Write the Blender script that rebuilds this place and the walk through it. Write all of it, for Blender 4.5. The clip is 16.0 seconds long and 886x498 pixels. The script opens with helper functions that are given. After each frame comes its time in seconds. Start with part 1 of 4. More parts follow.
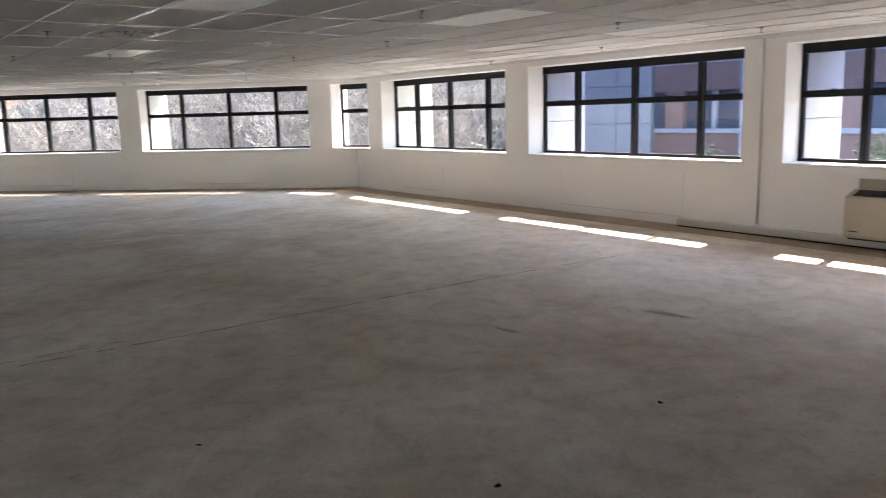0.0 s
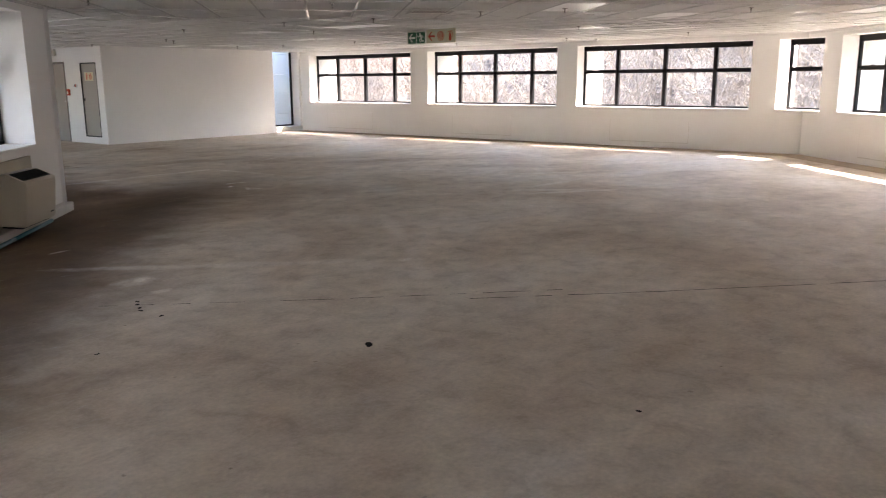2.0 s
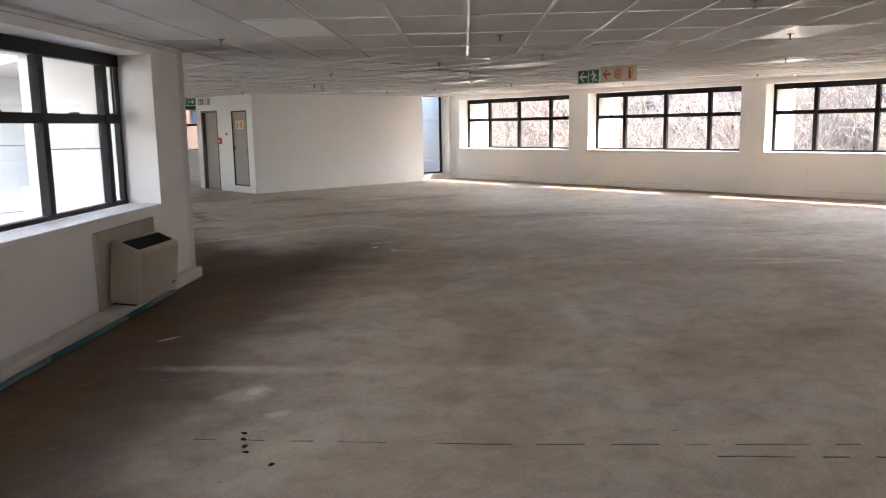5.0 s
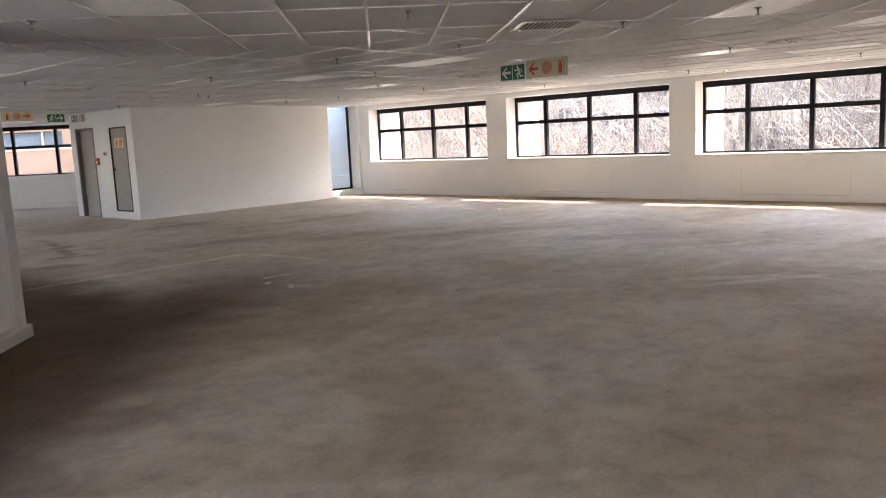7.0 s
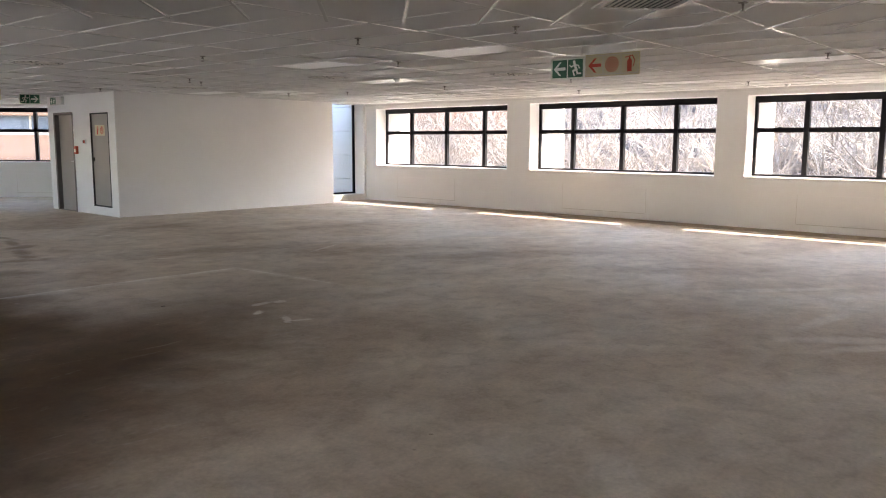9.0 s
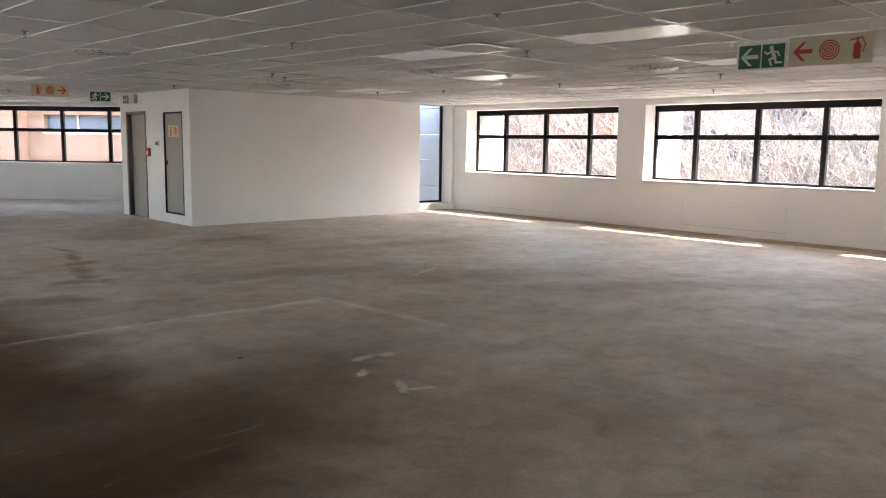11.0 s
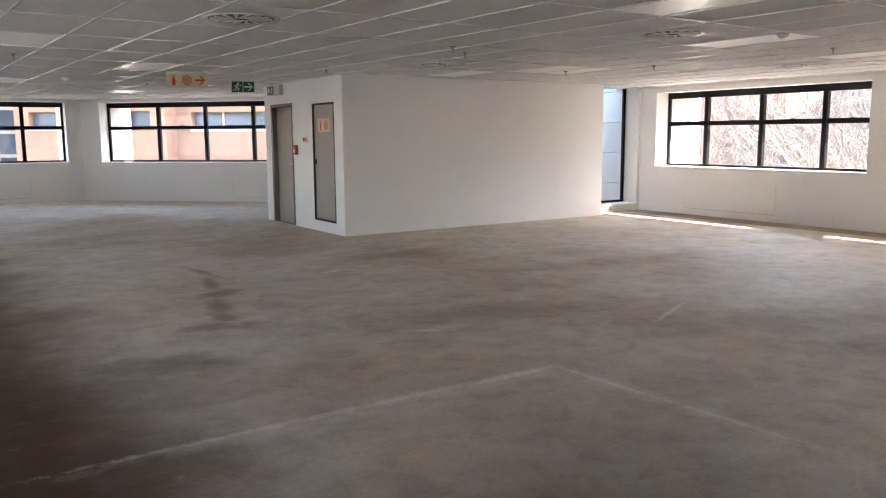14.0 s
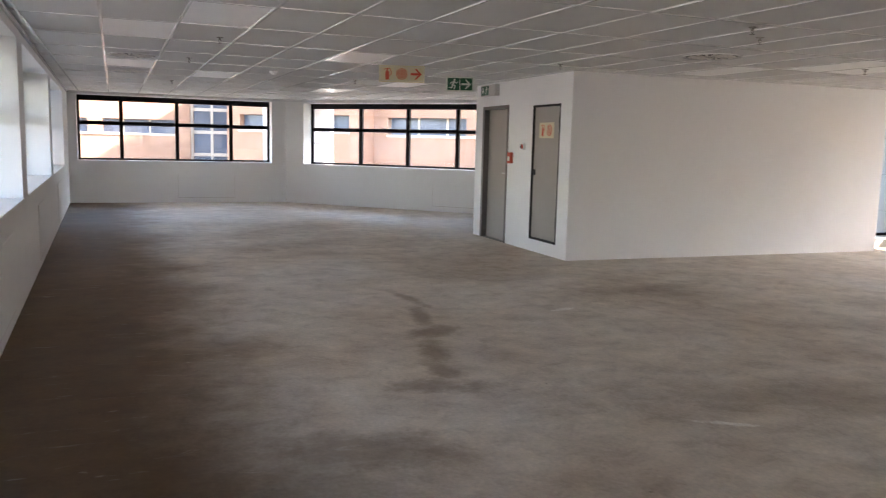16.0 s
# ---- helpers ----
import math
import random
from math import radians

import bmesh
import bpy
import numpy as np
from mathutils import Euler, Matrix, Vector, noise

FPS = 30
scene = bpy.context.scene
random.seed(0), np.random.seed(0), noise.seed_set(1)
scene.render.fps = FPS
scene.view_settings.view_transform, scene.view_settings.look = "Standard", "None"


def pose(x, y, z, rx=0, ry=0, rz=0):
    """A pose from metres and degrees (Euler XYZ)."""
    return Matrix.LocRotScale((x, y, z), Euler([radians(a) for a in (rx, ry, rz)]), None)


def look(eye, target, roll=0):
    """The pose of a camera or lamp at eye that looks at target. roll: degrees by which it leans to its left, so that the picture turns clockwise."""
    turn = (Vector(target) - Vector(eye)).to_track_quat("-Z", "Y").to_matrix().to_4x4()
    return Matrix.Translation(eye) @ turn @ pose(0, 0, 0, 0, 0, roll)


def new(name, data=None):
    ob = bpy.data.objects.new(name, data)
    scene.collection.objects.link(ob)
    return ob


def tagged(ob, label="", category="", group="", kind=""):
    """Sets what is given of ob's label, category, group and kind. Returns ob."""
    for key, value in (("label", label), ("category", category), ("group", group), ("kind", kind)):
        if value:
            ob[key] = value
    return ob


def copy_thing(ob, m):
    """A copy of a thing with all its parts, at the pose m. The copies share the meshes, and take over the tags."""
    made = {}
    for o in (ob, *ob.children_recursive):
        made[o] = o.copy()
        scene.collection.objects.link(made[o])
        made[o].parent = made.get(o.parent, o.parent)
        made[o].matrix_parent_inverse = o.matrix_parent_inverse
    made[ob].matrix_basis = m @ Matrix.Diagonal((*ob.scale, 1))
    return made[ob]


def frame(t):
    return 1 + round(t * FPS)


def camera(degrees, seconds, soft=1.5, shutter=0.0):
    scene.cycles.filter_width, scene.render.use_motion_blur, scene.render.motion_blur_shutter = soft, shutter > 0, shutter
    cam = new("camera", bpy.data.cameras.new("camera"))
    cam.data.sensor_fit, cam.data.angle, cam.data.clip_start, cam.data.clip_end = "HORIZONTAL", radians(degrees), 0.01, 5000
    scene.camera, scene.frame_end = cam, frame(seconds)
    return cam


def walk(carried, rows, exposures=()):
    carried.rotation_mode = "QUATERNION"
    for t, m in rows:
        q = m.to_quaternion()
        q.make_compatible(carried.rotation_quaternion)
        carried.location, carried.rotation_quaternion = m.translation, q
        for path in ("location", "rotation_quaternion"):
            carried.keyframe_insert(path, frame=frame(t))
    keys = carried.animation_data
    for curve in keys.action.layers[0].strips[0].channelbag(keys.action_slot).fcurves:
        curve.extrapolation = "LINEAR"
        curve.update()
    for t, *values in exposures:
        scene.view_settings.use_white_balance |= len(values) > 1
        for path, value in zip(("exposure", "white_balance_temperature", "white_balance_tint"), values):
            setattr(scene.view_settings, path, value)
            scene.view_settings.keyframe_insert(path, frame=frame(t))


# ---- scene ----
cam = camera(58.4, 16.0, 1.05, 0.25)
PATH = [
    (0, (0.054, -0.139, 1.579), (1.999, 0.185, 1.244), -1.5),
    (0.5, (0.124, -0.048, 1.627), (1.995, 0.576, 1.294), -1.2),
    (1, (0.114, 0.055, 1.587), (1.869, 0.955, 1.254), -0.9),
    (1.5, (0.159, 0.145, 1.551), (1.794, 1.24, 1.193), -0.8),
    (1.7, (0.173, 0.14, 1.512), (1.762, 1.3, 1.151), -0.0),
    (2, (0.194, 0.216, 1.538), (1.722, 1.437, 1.121), -0.4),
    (2.5, (0.288, 0.431, 1.558), (1.729, 1.748, 1.127), -1.3),
    (3, (0.427, 0.68, 1.522), (1.655, 2.2, 1.095), -2.8),
    (3.5, (0.601, 0.922, 1.512), (1.582, 2.615, 1.095), -0.1),
    (4, (0.756, 1.202, 1.515), (1.698, 2.921, 1.116), 0.2),
    (4.4, (0.93, 1.428, 1.568), (2.005, 3.077, 1.213), -2.0),
    (4.5, (1.02, 1.441, 1.557), (2.14, 3.063, 1.218), -3.4),
    (5, (1.299, 1.664, 1.574), (2.598, 3.153, 1.266), -1.1),
    (5.2, (1.409, 1.794, 1.543), (2.726, 3.268, 1.242), -0.6),
    (7.5, (2.794, 3.203, 1.466), (4.277, 4.516, 1.188), -2.3),
    (8, (3.042, 3.572, 1.443), (4.531, 4.88, 1.173), -0.7),
    (10.3, (4.117, 5.365, 1.519), (5.544, 6.742, 1.261), 0.9),
    (10.5, (4.202, 5.535, 1.52), (5.607, 6.934, 1.264), 0.9),
    (11, (4.35, 5.981, 1.501), (5.701, 7.433, 1.241), 0.8),
    (11.5, (4.532, 6.381, 1.508), (5.866, 7.846, 1.234), -0.9),
    (12, (4.725, 6.801, 1.531), (6.037, 8.287, 1.269), -0.2),
    (12.5, (4.882, 7.215, 1.541), (6.152, 8.737, 1.275), 0.1),
    (13, (5.037, 7.625, 1.516), (6.252, 9.185, 1.215), -0.8),
    (13.5, (5.164, 8.087, 1.52), (6.3, 9.706, 1.226), -0.4),
    (14, (5.283, 8.505, 1.515), (6.375, 10.157, 1.231), -0.4),
    (14.5, (5.464, 8.931, 1.472), (6.456, 10.647, 1.204), -0.3),
    (15, (5.501, 9.453, 1.464), (6.405, 11.217, 1.199), 1.8),
    (15.5, (5.558, 9.944, 1.47), (6.389, 11.742, 1.192), 1.3),
    (16, (5.575, 10.327, 1.46), (6.271, 12.183, 1.199), 1.4),
]
EXPOSURES = [(0.0, 3.62, 6700, 14), (1.5, 4.08, 7150, 19), (2.5, 4.25, 7450, 22), (5.0, 4.2, 7450, 21), (11.0, 4.22, 7350, 20), (16.0, 4.33, 7350, 21)]
walk(cam, [(t, look(eye, target, roll)) for t, eye, target, roll in PATH], EXPOSURES)

# ---- world, sun ----
SUN_TRAVEL = Vector((-1.05, 0.58, -1.01)).normalized()
world = bpy.data.worlds.new("sky")
scene.world = world
world.use_nodes = True
wn = world.node_tree
sky = wn.nodes.new("ShaderNodeTexSky")
sky.sky_type = 'NISHITA'
sky.sun_disc = False
sky.sun_elevation = math.asin(-SUN_TRAVEL.z)
sky.sun_rotation = math.atan2(-SUN_TRAVEL.x, -SUN_TRAVEL.y)
wn.links.new(sky.outputs[0], wn.nodes["Background"].inputs[0])
wn.nodes["Background"].inputs[1].default_value = 0.15
sun_data = bpy.data.lights.new("sun", 'SUN')
sun_data.energy, sun_data.angle, sun_data.color = 3.0, radians(0.53), (1.0, 0.95, 0.87)
sun = new("sun", sun_data)
sun.rotation_mode = "QUATERNION"
sun.rotation_quaternion = SUN_TRAVEL.to_track_quat("-Z", "Y")
sun.location = (40, -20, 30)


# ---- materials ----
def material(name, base, rough=0.6, metal=0.0, spread=0.08, scale=3.0, fine=60.0, bump=0.05, tint=None, tint_amount=0.0, spec=0.5):
    """A painted, plastered or metal surface: two scales of tone and a fine relief."""
    m = bpy.data.materials.new(name)
    m.use_nodes = True
    t = m.node_tree
    b = t.nodes["Principled BSDF"]
    b.inputs["Roughness"].default_value, b.inputs["Metallic"].default_value = rough, metal
    b.inputs["Specular IOR Level"].default_value = spec
    geo = t.nodes.new("ShaderNodeNewGeometry")
    big, small = t.nodes.new("ShaderNodeTexNoise"), t.nodes.new("ShaderNodeTexNoise")
    big.inputs["Scale"].default_value, small.inputs["Scale"].default_value = scale, fine
    big.inputs["Detail"].default_value, small.inputs["Detail"].default_value = 5, 3
    for n in (big, small):
        t.links.new(geo.outputs["Position"], n.inputs["Vector"])
    ramp = t.nodes.new("ShaderNodeValToRGB")
    lo = [max(c * (1 - spread), 0) for c in base]
    hi = [min(c * (1 + spread), 1) for c in base]
    if tint:
        lo = [c * (1 - tint_amount) + d * tint_amount for c, d in zip(lo, tint)]
    ramp.color_ramp.elements[0].position, ramp.color_ramp.elements[1].position = 0.32, 0.68
    ramp.color_ramp.elements[0].color, ramp.color_ramp.elements[1].color = (*lo, 1), (*hi, 1)
    mixer = t.nodes.new("ShaderNodeMath")
    mixer.operation = 'MULTIPLY_ADD'
    mixer.inputs[1].default_value = 0.35
    t.links.new(small.outputs["Fac"], mixer.inputs[0])
    scaled = t.nodes.new("ShaderNodeMath")
    scaled.operation = 'MULTIPLY'
    scaled.inputs[1].default_value = 0.65
    t.links.new(big.outputs["Fac"], scaled.inputs[0])
    t.links.new(scaled.outputs[0], mixer.inputs[2])
    t.links.new(mixer.outputs[0], ramp.inputs[0])
    t.links.new(ramp.outputs[0], b.inputs["Base Color"])
    if bump:
        bp = t.nodes.new("ShaderNodeBump")
        bp.inputs["Strength"].default_value, bp.inputs["Distance"].default_value = bump, 0.01
        t.links.new(small.outputs["Fac"], bp.inputs["Height"])
        t.links.new(bp.outputs[0], b.inputs["Normal"])
    return m


def concrete_floor():
    """Bare screed: grey and brown glue residue in broad drifts, pale scuffs, dark specks, painted wall-side shade."""
    m = bpy.data.materials.new("bare_screed")
    m.use_nodes = True
    t = m.node_tree
    b = t.nodes["Principled BSDF"]
    geo = t.nodes.new("ShaderNodeNewGeometry")

    def noise_at(scale, detail, rough=0.55, stretch=(1, 1, 1), turn=0.0, distort=0.0):
        mp = t.nodes.new("ShaderNodeMapping")
        mp.inputs["Scale"].default_value = stretch
        mp.inputs["Rotation"].default_value = (0, 0, radians(turn))
        n = t.nodes.new("ShaderNodeTexNoise")
        n.inputs["Scale"].default_value, n.inputs["Detail"].default_value = scale, detail
        n.inputs["Roughness"].default_value, n.inputs["Distortion"].default_value = rough, distort
        t.links.new(geo.outputs["Position"], mp.inputs["Vector"])
        t.links.new(mp.outputs[0], n.inputs["Vector"])
        return n.outputs["Fac"]

    def ramp_of(fac, stops):
        r = t.nodes.new("ShaderNodeValToRGB")
        while len(r.color_ramp.elements) < len(stops):
            r.color_ramp.elements.new(0.5)
        for e, (p, c) in zip(r.color_ramp.elements, stops):
            e.position, e.color = p, (*c, 1)
        t.links.new(fac, r.inputs[0])
        return r.outputs[0]

    def mixed(kind, fac, a, c):
        x = t.nodes.new("ShaderNodeMix")
        x.data_type, x.blend_type = 'RGBA', kind
        if isinstance(fac, float):
            x.inputs[0].default_value = fac
        else:
            t.links.new(fac, x.inputs[0])
        t.links.new(a, x.inputs[6])
        t.links.new(c, x.inputs[7])
        return x.outputs[2]

    drift = ramp_of(noise_at(0.42, 6, 0.6, distort=0.6), [(0.35, (0.510, 0.420, 0.340)), (0.5, (0.640, 0.562, 0.475)), (0.65, (0.670, 0.620, 0.562))])
    cloud = ramp_of(noise_at(1.3, 9, 0.62, (1, 1.5, 1), 45), [(0.3, (0.83, 0.81, 0.79)), (0.64, (1.05, 1.05, 1.04))])
    blot = ramp_of(noise_at(4.5, 7, 0.7, distort=0.4), [(0.34, (0.80, 0.78, 0.76)), (0.5, (0.98, 0.98, 0.98)), (0.68, (1.10, 1.10, 1.09))])
    grain = ramp_of(noise_at(38, 6, 0.65), [(0.3, (0.86, 0.86, 0.86)), (0.7, (1.08, 1.08, 1.08))])
    scuff = ramp_of(noise_at(2.6, 10, 0.7, (1, 5, 1), 40, 1.0), [(0.60, (0, 0, 0)), (0.74, (0.4, 0.4, 0.4))])
    fleck = ramp_of(noise_at(13, 2, 0.4), [(0.20, (0.35, 0.33, 0.30)), (0.25, (1, 1, 1))])
    pale = t.nodes.new("ShaderNodeRGB")
    pale.outputs[0].default_value = (0.63, 0.60, 0.56, 1)
    # ragged belt along the northwest and west walls: glue residue plus painted under-sill shade
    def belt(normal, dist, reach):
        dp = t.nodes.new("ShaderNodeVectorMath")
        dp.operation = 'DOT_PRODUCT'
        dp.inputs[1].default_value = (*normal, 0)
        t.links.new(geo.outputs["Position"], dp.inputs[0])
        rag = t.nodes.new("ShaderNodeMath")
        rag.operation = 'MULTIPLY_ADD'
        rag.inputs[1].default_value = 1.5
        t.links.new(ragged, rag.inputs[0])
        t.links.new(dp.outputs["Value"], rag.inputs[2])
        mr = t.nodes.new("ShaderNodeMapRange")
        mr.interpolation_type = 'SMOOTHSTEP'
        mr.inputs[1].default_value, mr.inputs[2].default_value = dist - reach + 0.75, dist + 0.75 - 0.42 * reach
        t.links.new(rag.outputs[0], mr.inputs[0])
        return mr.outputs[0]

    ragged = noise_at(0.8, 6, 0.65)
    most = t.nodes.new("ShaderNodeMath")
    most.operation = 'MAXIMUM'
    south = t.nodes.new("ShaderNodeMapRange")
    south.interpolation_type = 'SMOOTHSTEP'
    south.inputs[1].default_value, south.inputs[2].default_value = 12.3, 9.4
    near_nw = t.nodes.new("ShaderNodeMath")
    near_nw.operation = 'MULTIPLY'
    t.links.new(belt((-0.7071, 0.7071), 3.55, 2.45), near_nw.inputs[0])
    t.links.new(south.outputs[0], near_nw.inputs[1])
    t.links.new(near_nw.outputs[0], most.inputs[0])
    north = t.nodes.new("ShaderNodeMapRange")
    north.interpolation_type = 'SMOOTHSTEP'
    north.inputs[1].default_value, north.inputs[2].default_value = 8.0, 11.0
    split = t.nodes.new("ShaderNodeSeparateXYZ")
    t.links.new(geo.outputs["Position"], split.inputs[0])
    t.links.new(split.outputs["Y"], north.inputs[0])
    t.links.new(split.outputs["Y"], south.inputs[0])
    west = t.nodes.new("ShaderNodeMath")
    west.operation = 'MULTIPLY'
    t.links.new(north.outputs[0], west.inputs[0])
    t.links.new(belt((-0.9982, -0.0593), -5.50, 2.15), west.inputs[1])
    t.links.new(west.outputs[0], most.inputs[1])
    glue_shade = t.nodes.new("ShaderNodeRGB")
    glue_shade.outputs[0].default_value = (0.140, 0.080, 0.038, 1)
    drift = mixed('MIX', most.outputs[0], drift, glue_shade.outputs[0])
    # dull brown stains and drifts, and broad pale drags, each with its own ragged outline
    coarse, ragged_fine = noise_at(2.4, 8, 0.7), noise_at(16, 6, 0.75)

    def marks(rows, soft, edge):
        total = None
        for x, y, rx, ry, turn, amount in rows:
            mp = t.nodes.new("ShaderNodeMapping")
            mp.vector_type = 'TEXTURE'
            mp.inputs["Location"].default_value = (x, y, 0)
            mp.inputs["Rotation"].default_value = (0, 0, radians(turn))
            mp.inputs["Scale"].default_value = (rx, ry, 1)
            t.links.new(geo.outputs["Position"], mp.inputs["Vector"])
            far = t.nodes.new("ShaderNodeVectorMath")
            far.operation = 'LENGTH'
            t.links.new(mp.outputs[0], far.inputs[0])
            wob = t.nodes.new("ShaderNodeMath")
            wob.operation = 'MULTIPLY_ADD'
            wob.inputs[1].default_value = 2.6
            t.links.new(edge, wob.inputs[0])
            t.links.new(far.outputs["Value"], wob.inputs[2])
            fade = t.nodes.new("ShaderNodeMapRange")
            fade.interpolation_type = 'SMOOTHSTEP'
            fade.inputs[1].default_value, fade.inputs[2].default_value = 2.3 + soft * 0.4, 2.3 - soft
            fade.inputs[4].default_value = amount
            t.links.new(wob.outputs[0], fade.inputs[0])
            if total is None:
                total = fade.outputs[0]
            else:
                top_of = t.nodes.new("ShaderNodeMath")
                top_of.operation = 'MAXIMUM'
                t.links.new(total, top_of.inputs[0])
                t.links.new(fade.outputs[0], top_of.inputs[1])
                total = top_of.outputs[0]
        return total

    stain = marks(((7.22, 14.70, 0.34, 0.15, -20, 0.62), (7.36, 15.05, 0.10, 0.30, 12, 0.58), (7.46, 15.5, 0.13, 0.34, -8, 0.68), (7.62, 16.05, 0.36, 0.16, 30, 0.68), (7.74, 16.6, 0.09, 0.4, -12, 0.58),
                   (7.88, 17.4, 0.08, 0.5, 8, 0.58), (5.1, 19.6, 0.3, 0.5, 10, 0.62), (5.85, 19.65, 0.28, 0.2, 30, 0.76), (6.55, 13.85, 0.5, 0.25, -25, 0.58), (6.25, -0.86, 0.24, 0.06, 55, 0.76), (5.73, 0.37, 0.16, 0.04, 50, 0.68)), 0.7, coarse)
    broad = marks(((9.3, 13.9, 2.0, 0.5, -18, 0.55), (10.8, 12.4, 1.8, 0.5, -30, 0.5), (11.6, 10.9, 1.5, 0.4, -35, 0.5), (10.4, 17.3, 1.3, 0.5, 5, 0.5), (12.6, 15.1, 1.6, 0.4, -10, 0.45), (9.2, 18.6, 1.0, 0.5, 0, 0.5),
                   (8.0, 8.6, 1.8, 0.5, -40, 0.35), (12.2, 8.4, 1.4, 0.35, -45, 0.45), (8.5, 4.2, 1.8, 0.6, 60, 0.3), (7.3, 21.5, 1.4, 0.6, 20, 0.4)), 0.9, coarse)
    drag = marks(((6.40, 5.87, 0.85, 0.10, 50, 0.55), (5.3, 4.6, 0.9, 0.08, 47, 0.35), (10.0, 5.62, 0.75, 0.10, -36, 0.6), (10.6, 6.34, 0.75, 0.08, -7, 0.6), (4.15, 5.85, 1.5, 0.09, -45, 0.45), (9.9, 6.0, 0.65, 0.12, -52, 0.5),
                  (11.6, 7.2, 0.9, 0.10, -40, 0.5), (7.5, 12.3, 1.6, 0.10, 0, 0.45), (8.75, 11.6, 0.10, 0.9, 3, 0.45), (3.4, 5.9, 0.2, 0.12, 10, 0.5)), 0.6, coarse)
    scrape = marks(((7.15, 12.35, 1.5, 0.035, 0.5, 0.6), (8.3, 12.33, 0.45, 0.04, -1, 0.85), (8.73, 11.9, 0.03, 0.5, 4, 0.75), (8.79, 11.1, 0.025, 0.5, 4, 0.5), (9.1, 16.58, 0.15, 0.05, 20, 0.95), (8.5, 13.65, 0.16, 0.03, -30, 0.8),
                    (7.44, 10.06, 0.09, 0.04, 40, 0.95), (7.44, 9.66, 0.15, 0.04, 60, 0.85), (7.52, 9.56, 0.12, 0.03, -20, 0.8), (7.68, 10.36, 0.14, 0.05, 10, 0.6), (7.86, 10.32, 0.08, 0.06, 0, 0.6),
                    (3.46, 5.91, 0.08, 0.05, 20, 0.6), (3.37, 5.47, 0.09, 0.05, 0, 0.5), (3.59, 7.49, 0.11, 0.03, 10, 0.6), (5.3, 4.7, 0.08, 0.03, 10, 0.5), (10.6, 13.0, 0.5, 0.03, 25, 0.6)), 0.5, ragged_fine)
    for fac, tone in ((broad, (0.30, 0.225, 0.16, 1)), (stain, (0.20, 0.135, 0.085, 1)), (drag, (0.78, 0.74, 0.68, 1)), (scrape, (0.86, 0.83, 0.78, 1))):
        paint = t.nodes.new("ShaderNodeRGB")
        paint.outputs[0].default_value = tone
        drift = mixed('MIX', fac, drift, paint.outputs[0])
    col = mixed('MULTIPLY', 1.0, drift, cloud)
    col = mixed('MULTIPLY', 1.0, col, blot)
    col = mixed('MULTIPLY', 1.0, col, grain)
    col = mixed('MIX', scuff, col, pale.outputs[0])
    col = mixed('MULTIPLY', 0.7, col, fleck)
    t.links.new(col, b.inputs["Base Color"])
    ro = t.nodes.new("ShaderNodeMapRange")
    ro.inputs[3].default_value, ro.inputs[4].default_value = 0.52, 0.82
    t.links.new(noise_at(1.1, 7, 0.65), ro.inputs[0])
    t.links.new(ro.outputs[0], b.inputs["Roughness"])
    bp = t.nodes.new("ShaderNodeBump")
    bp.inputs["Strength"].default_value, bp.inputs["Distance"].default_value = 0.25, 0.006
    t.links.new(noise_at(22, 8, 0.7), bp.inputs["Height"])
    t.links.new(bp.outputs[0], b.inputs["Normal"])
    return m


def glass_material(name, tint):
    m = bpy.data.materials.new(name)
    m.use_nodes = True
    t = m.node_tree
    t.nodes.remove(t.nodes["Principled BSDF"])
    clear, gloss, mix = t.nodes.new("ShaderNodeBsdfTransparent"), t.nodes.new("ShaderNodeBsdfGlossy"), t.nodes.new("ShaderNodeMixShader")
    lay, power, gain = t.nodes.new("ShaderNodeLayerWeight"), t.nodes.new("ShaderNodeMath"), t.nodes.new("ShaderNodeMath")
    lay.inputs[0].default_value = 0.5
    power.operation, gain.operation = 'POWER', 'MULTIPLY_ADD'
    power.inputs[1].default_value, gain.inputs[1].default_value, gain.inputs[2].default_value = 5.0, 0.85, 0.03
    t.links.new(lay.outputs["Facing"], power.inputs[0])
    t.links.new(power.outputs[0], gain.inputs[0])
    clear.inputs[0].default_value, gloss.inputs["Roughness"].default_value = (*tint, 1), 0.02
    t.links.new(gain.outputs[0], mix.inputs[0])
    t.links.new(clear.outputs[0], mix.inputs[1])
    t.links.new(gloss.outputs[0], mix.inputs[2])
    t.links.new(mix.outputs[0], t.nodes["Material Output"].inputs["Surface"])
    return m


FLOOR = concrete_floor()
PAINT = material("white_wall_paint", (0.83, 0.82, 0.80), 0.6, spread=0.03, scale=0.8, fine=140, bump=0.06)
SILLPAINT = material("white_sill_gloss", (0.82, 0.82, 0.81), 0.35, spread=0.03, scale=2, fine=90, bump=0.03)
TILE = material("ceiling_tile", (0.60, 0.59, 0.575), 0.75, spread=0.05, scale=1.2, fine=220, bump=0.12)
TBAR = material("white_ceiling_bar", (0.80, 0.79, 0.77), 0.22, spread=0.04, scale=2, fine=60, bump=0.0)
LIGHTPANEL = material("acrylic_light_diffuser", (0.84, 0.84, 0.82), 0.28, spread=0.02, scale=2, fine=90, bump=0.02)
BLACK = material("black_window_frame", (0.012, 0.012, 0.014), 0.42, spread=0.25, scale=4, fine=90, bump=0.03, spec=0.14)
GLASS = glass_material("window_glass", (0.93, 0.96, 0.95))
FILM = glass_material("blue_tinted_glass", (0.52, 0.55, 0.64))
PALEFILM = glass_material("lightly_tinted_glass", (0.82, 0.83, 0.86))
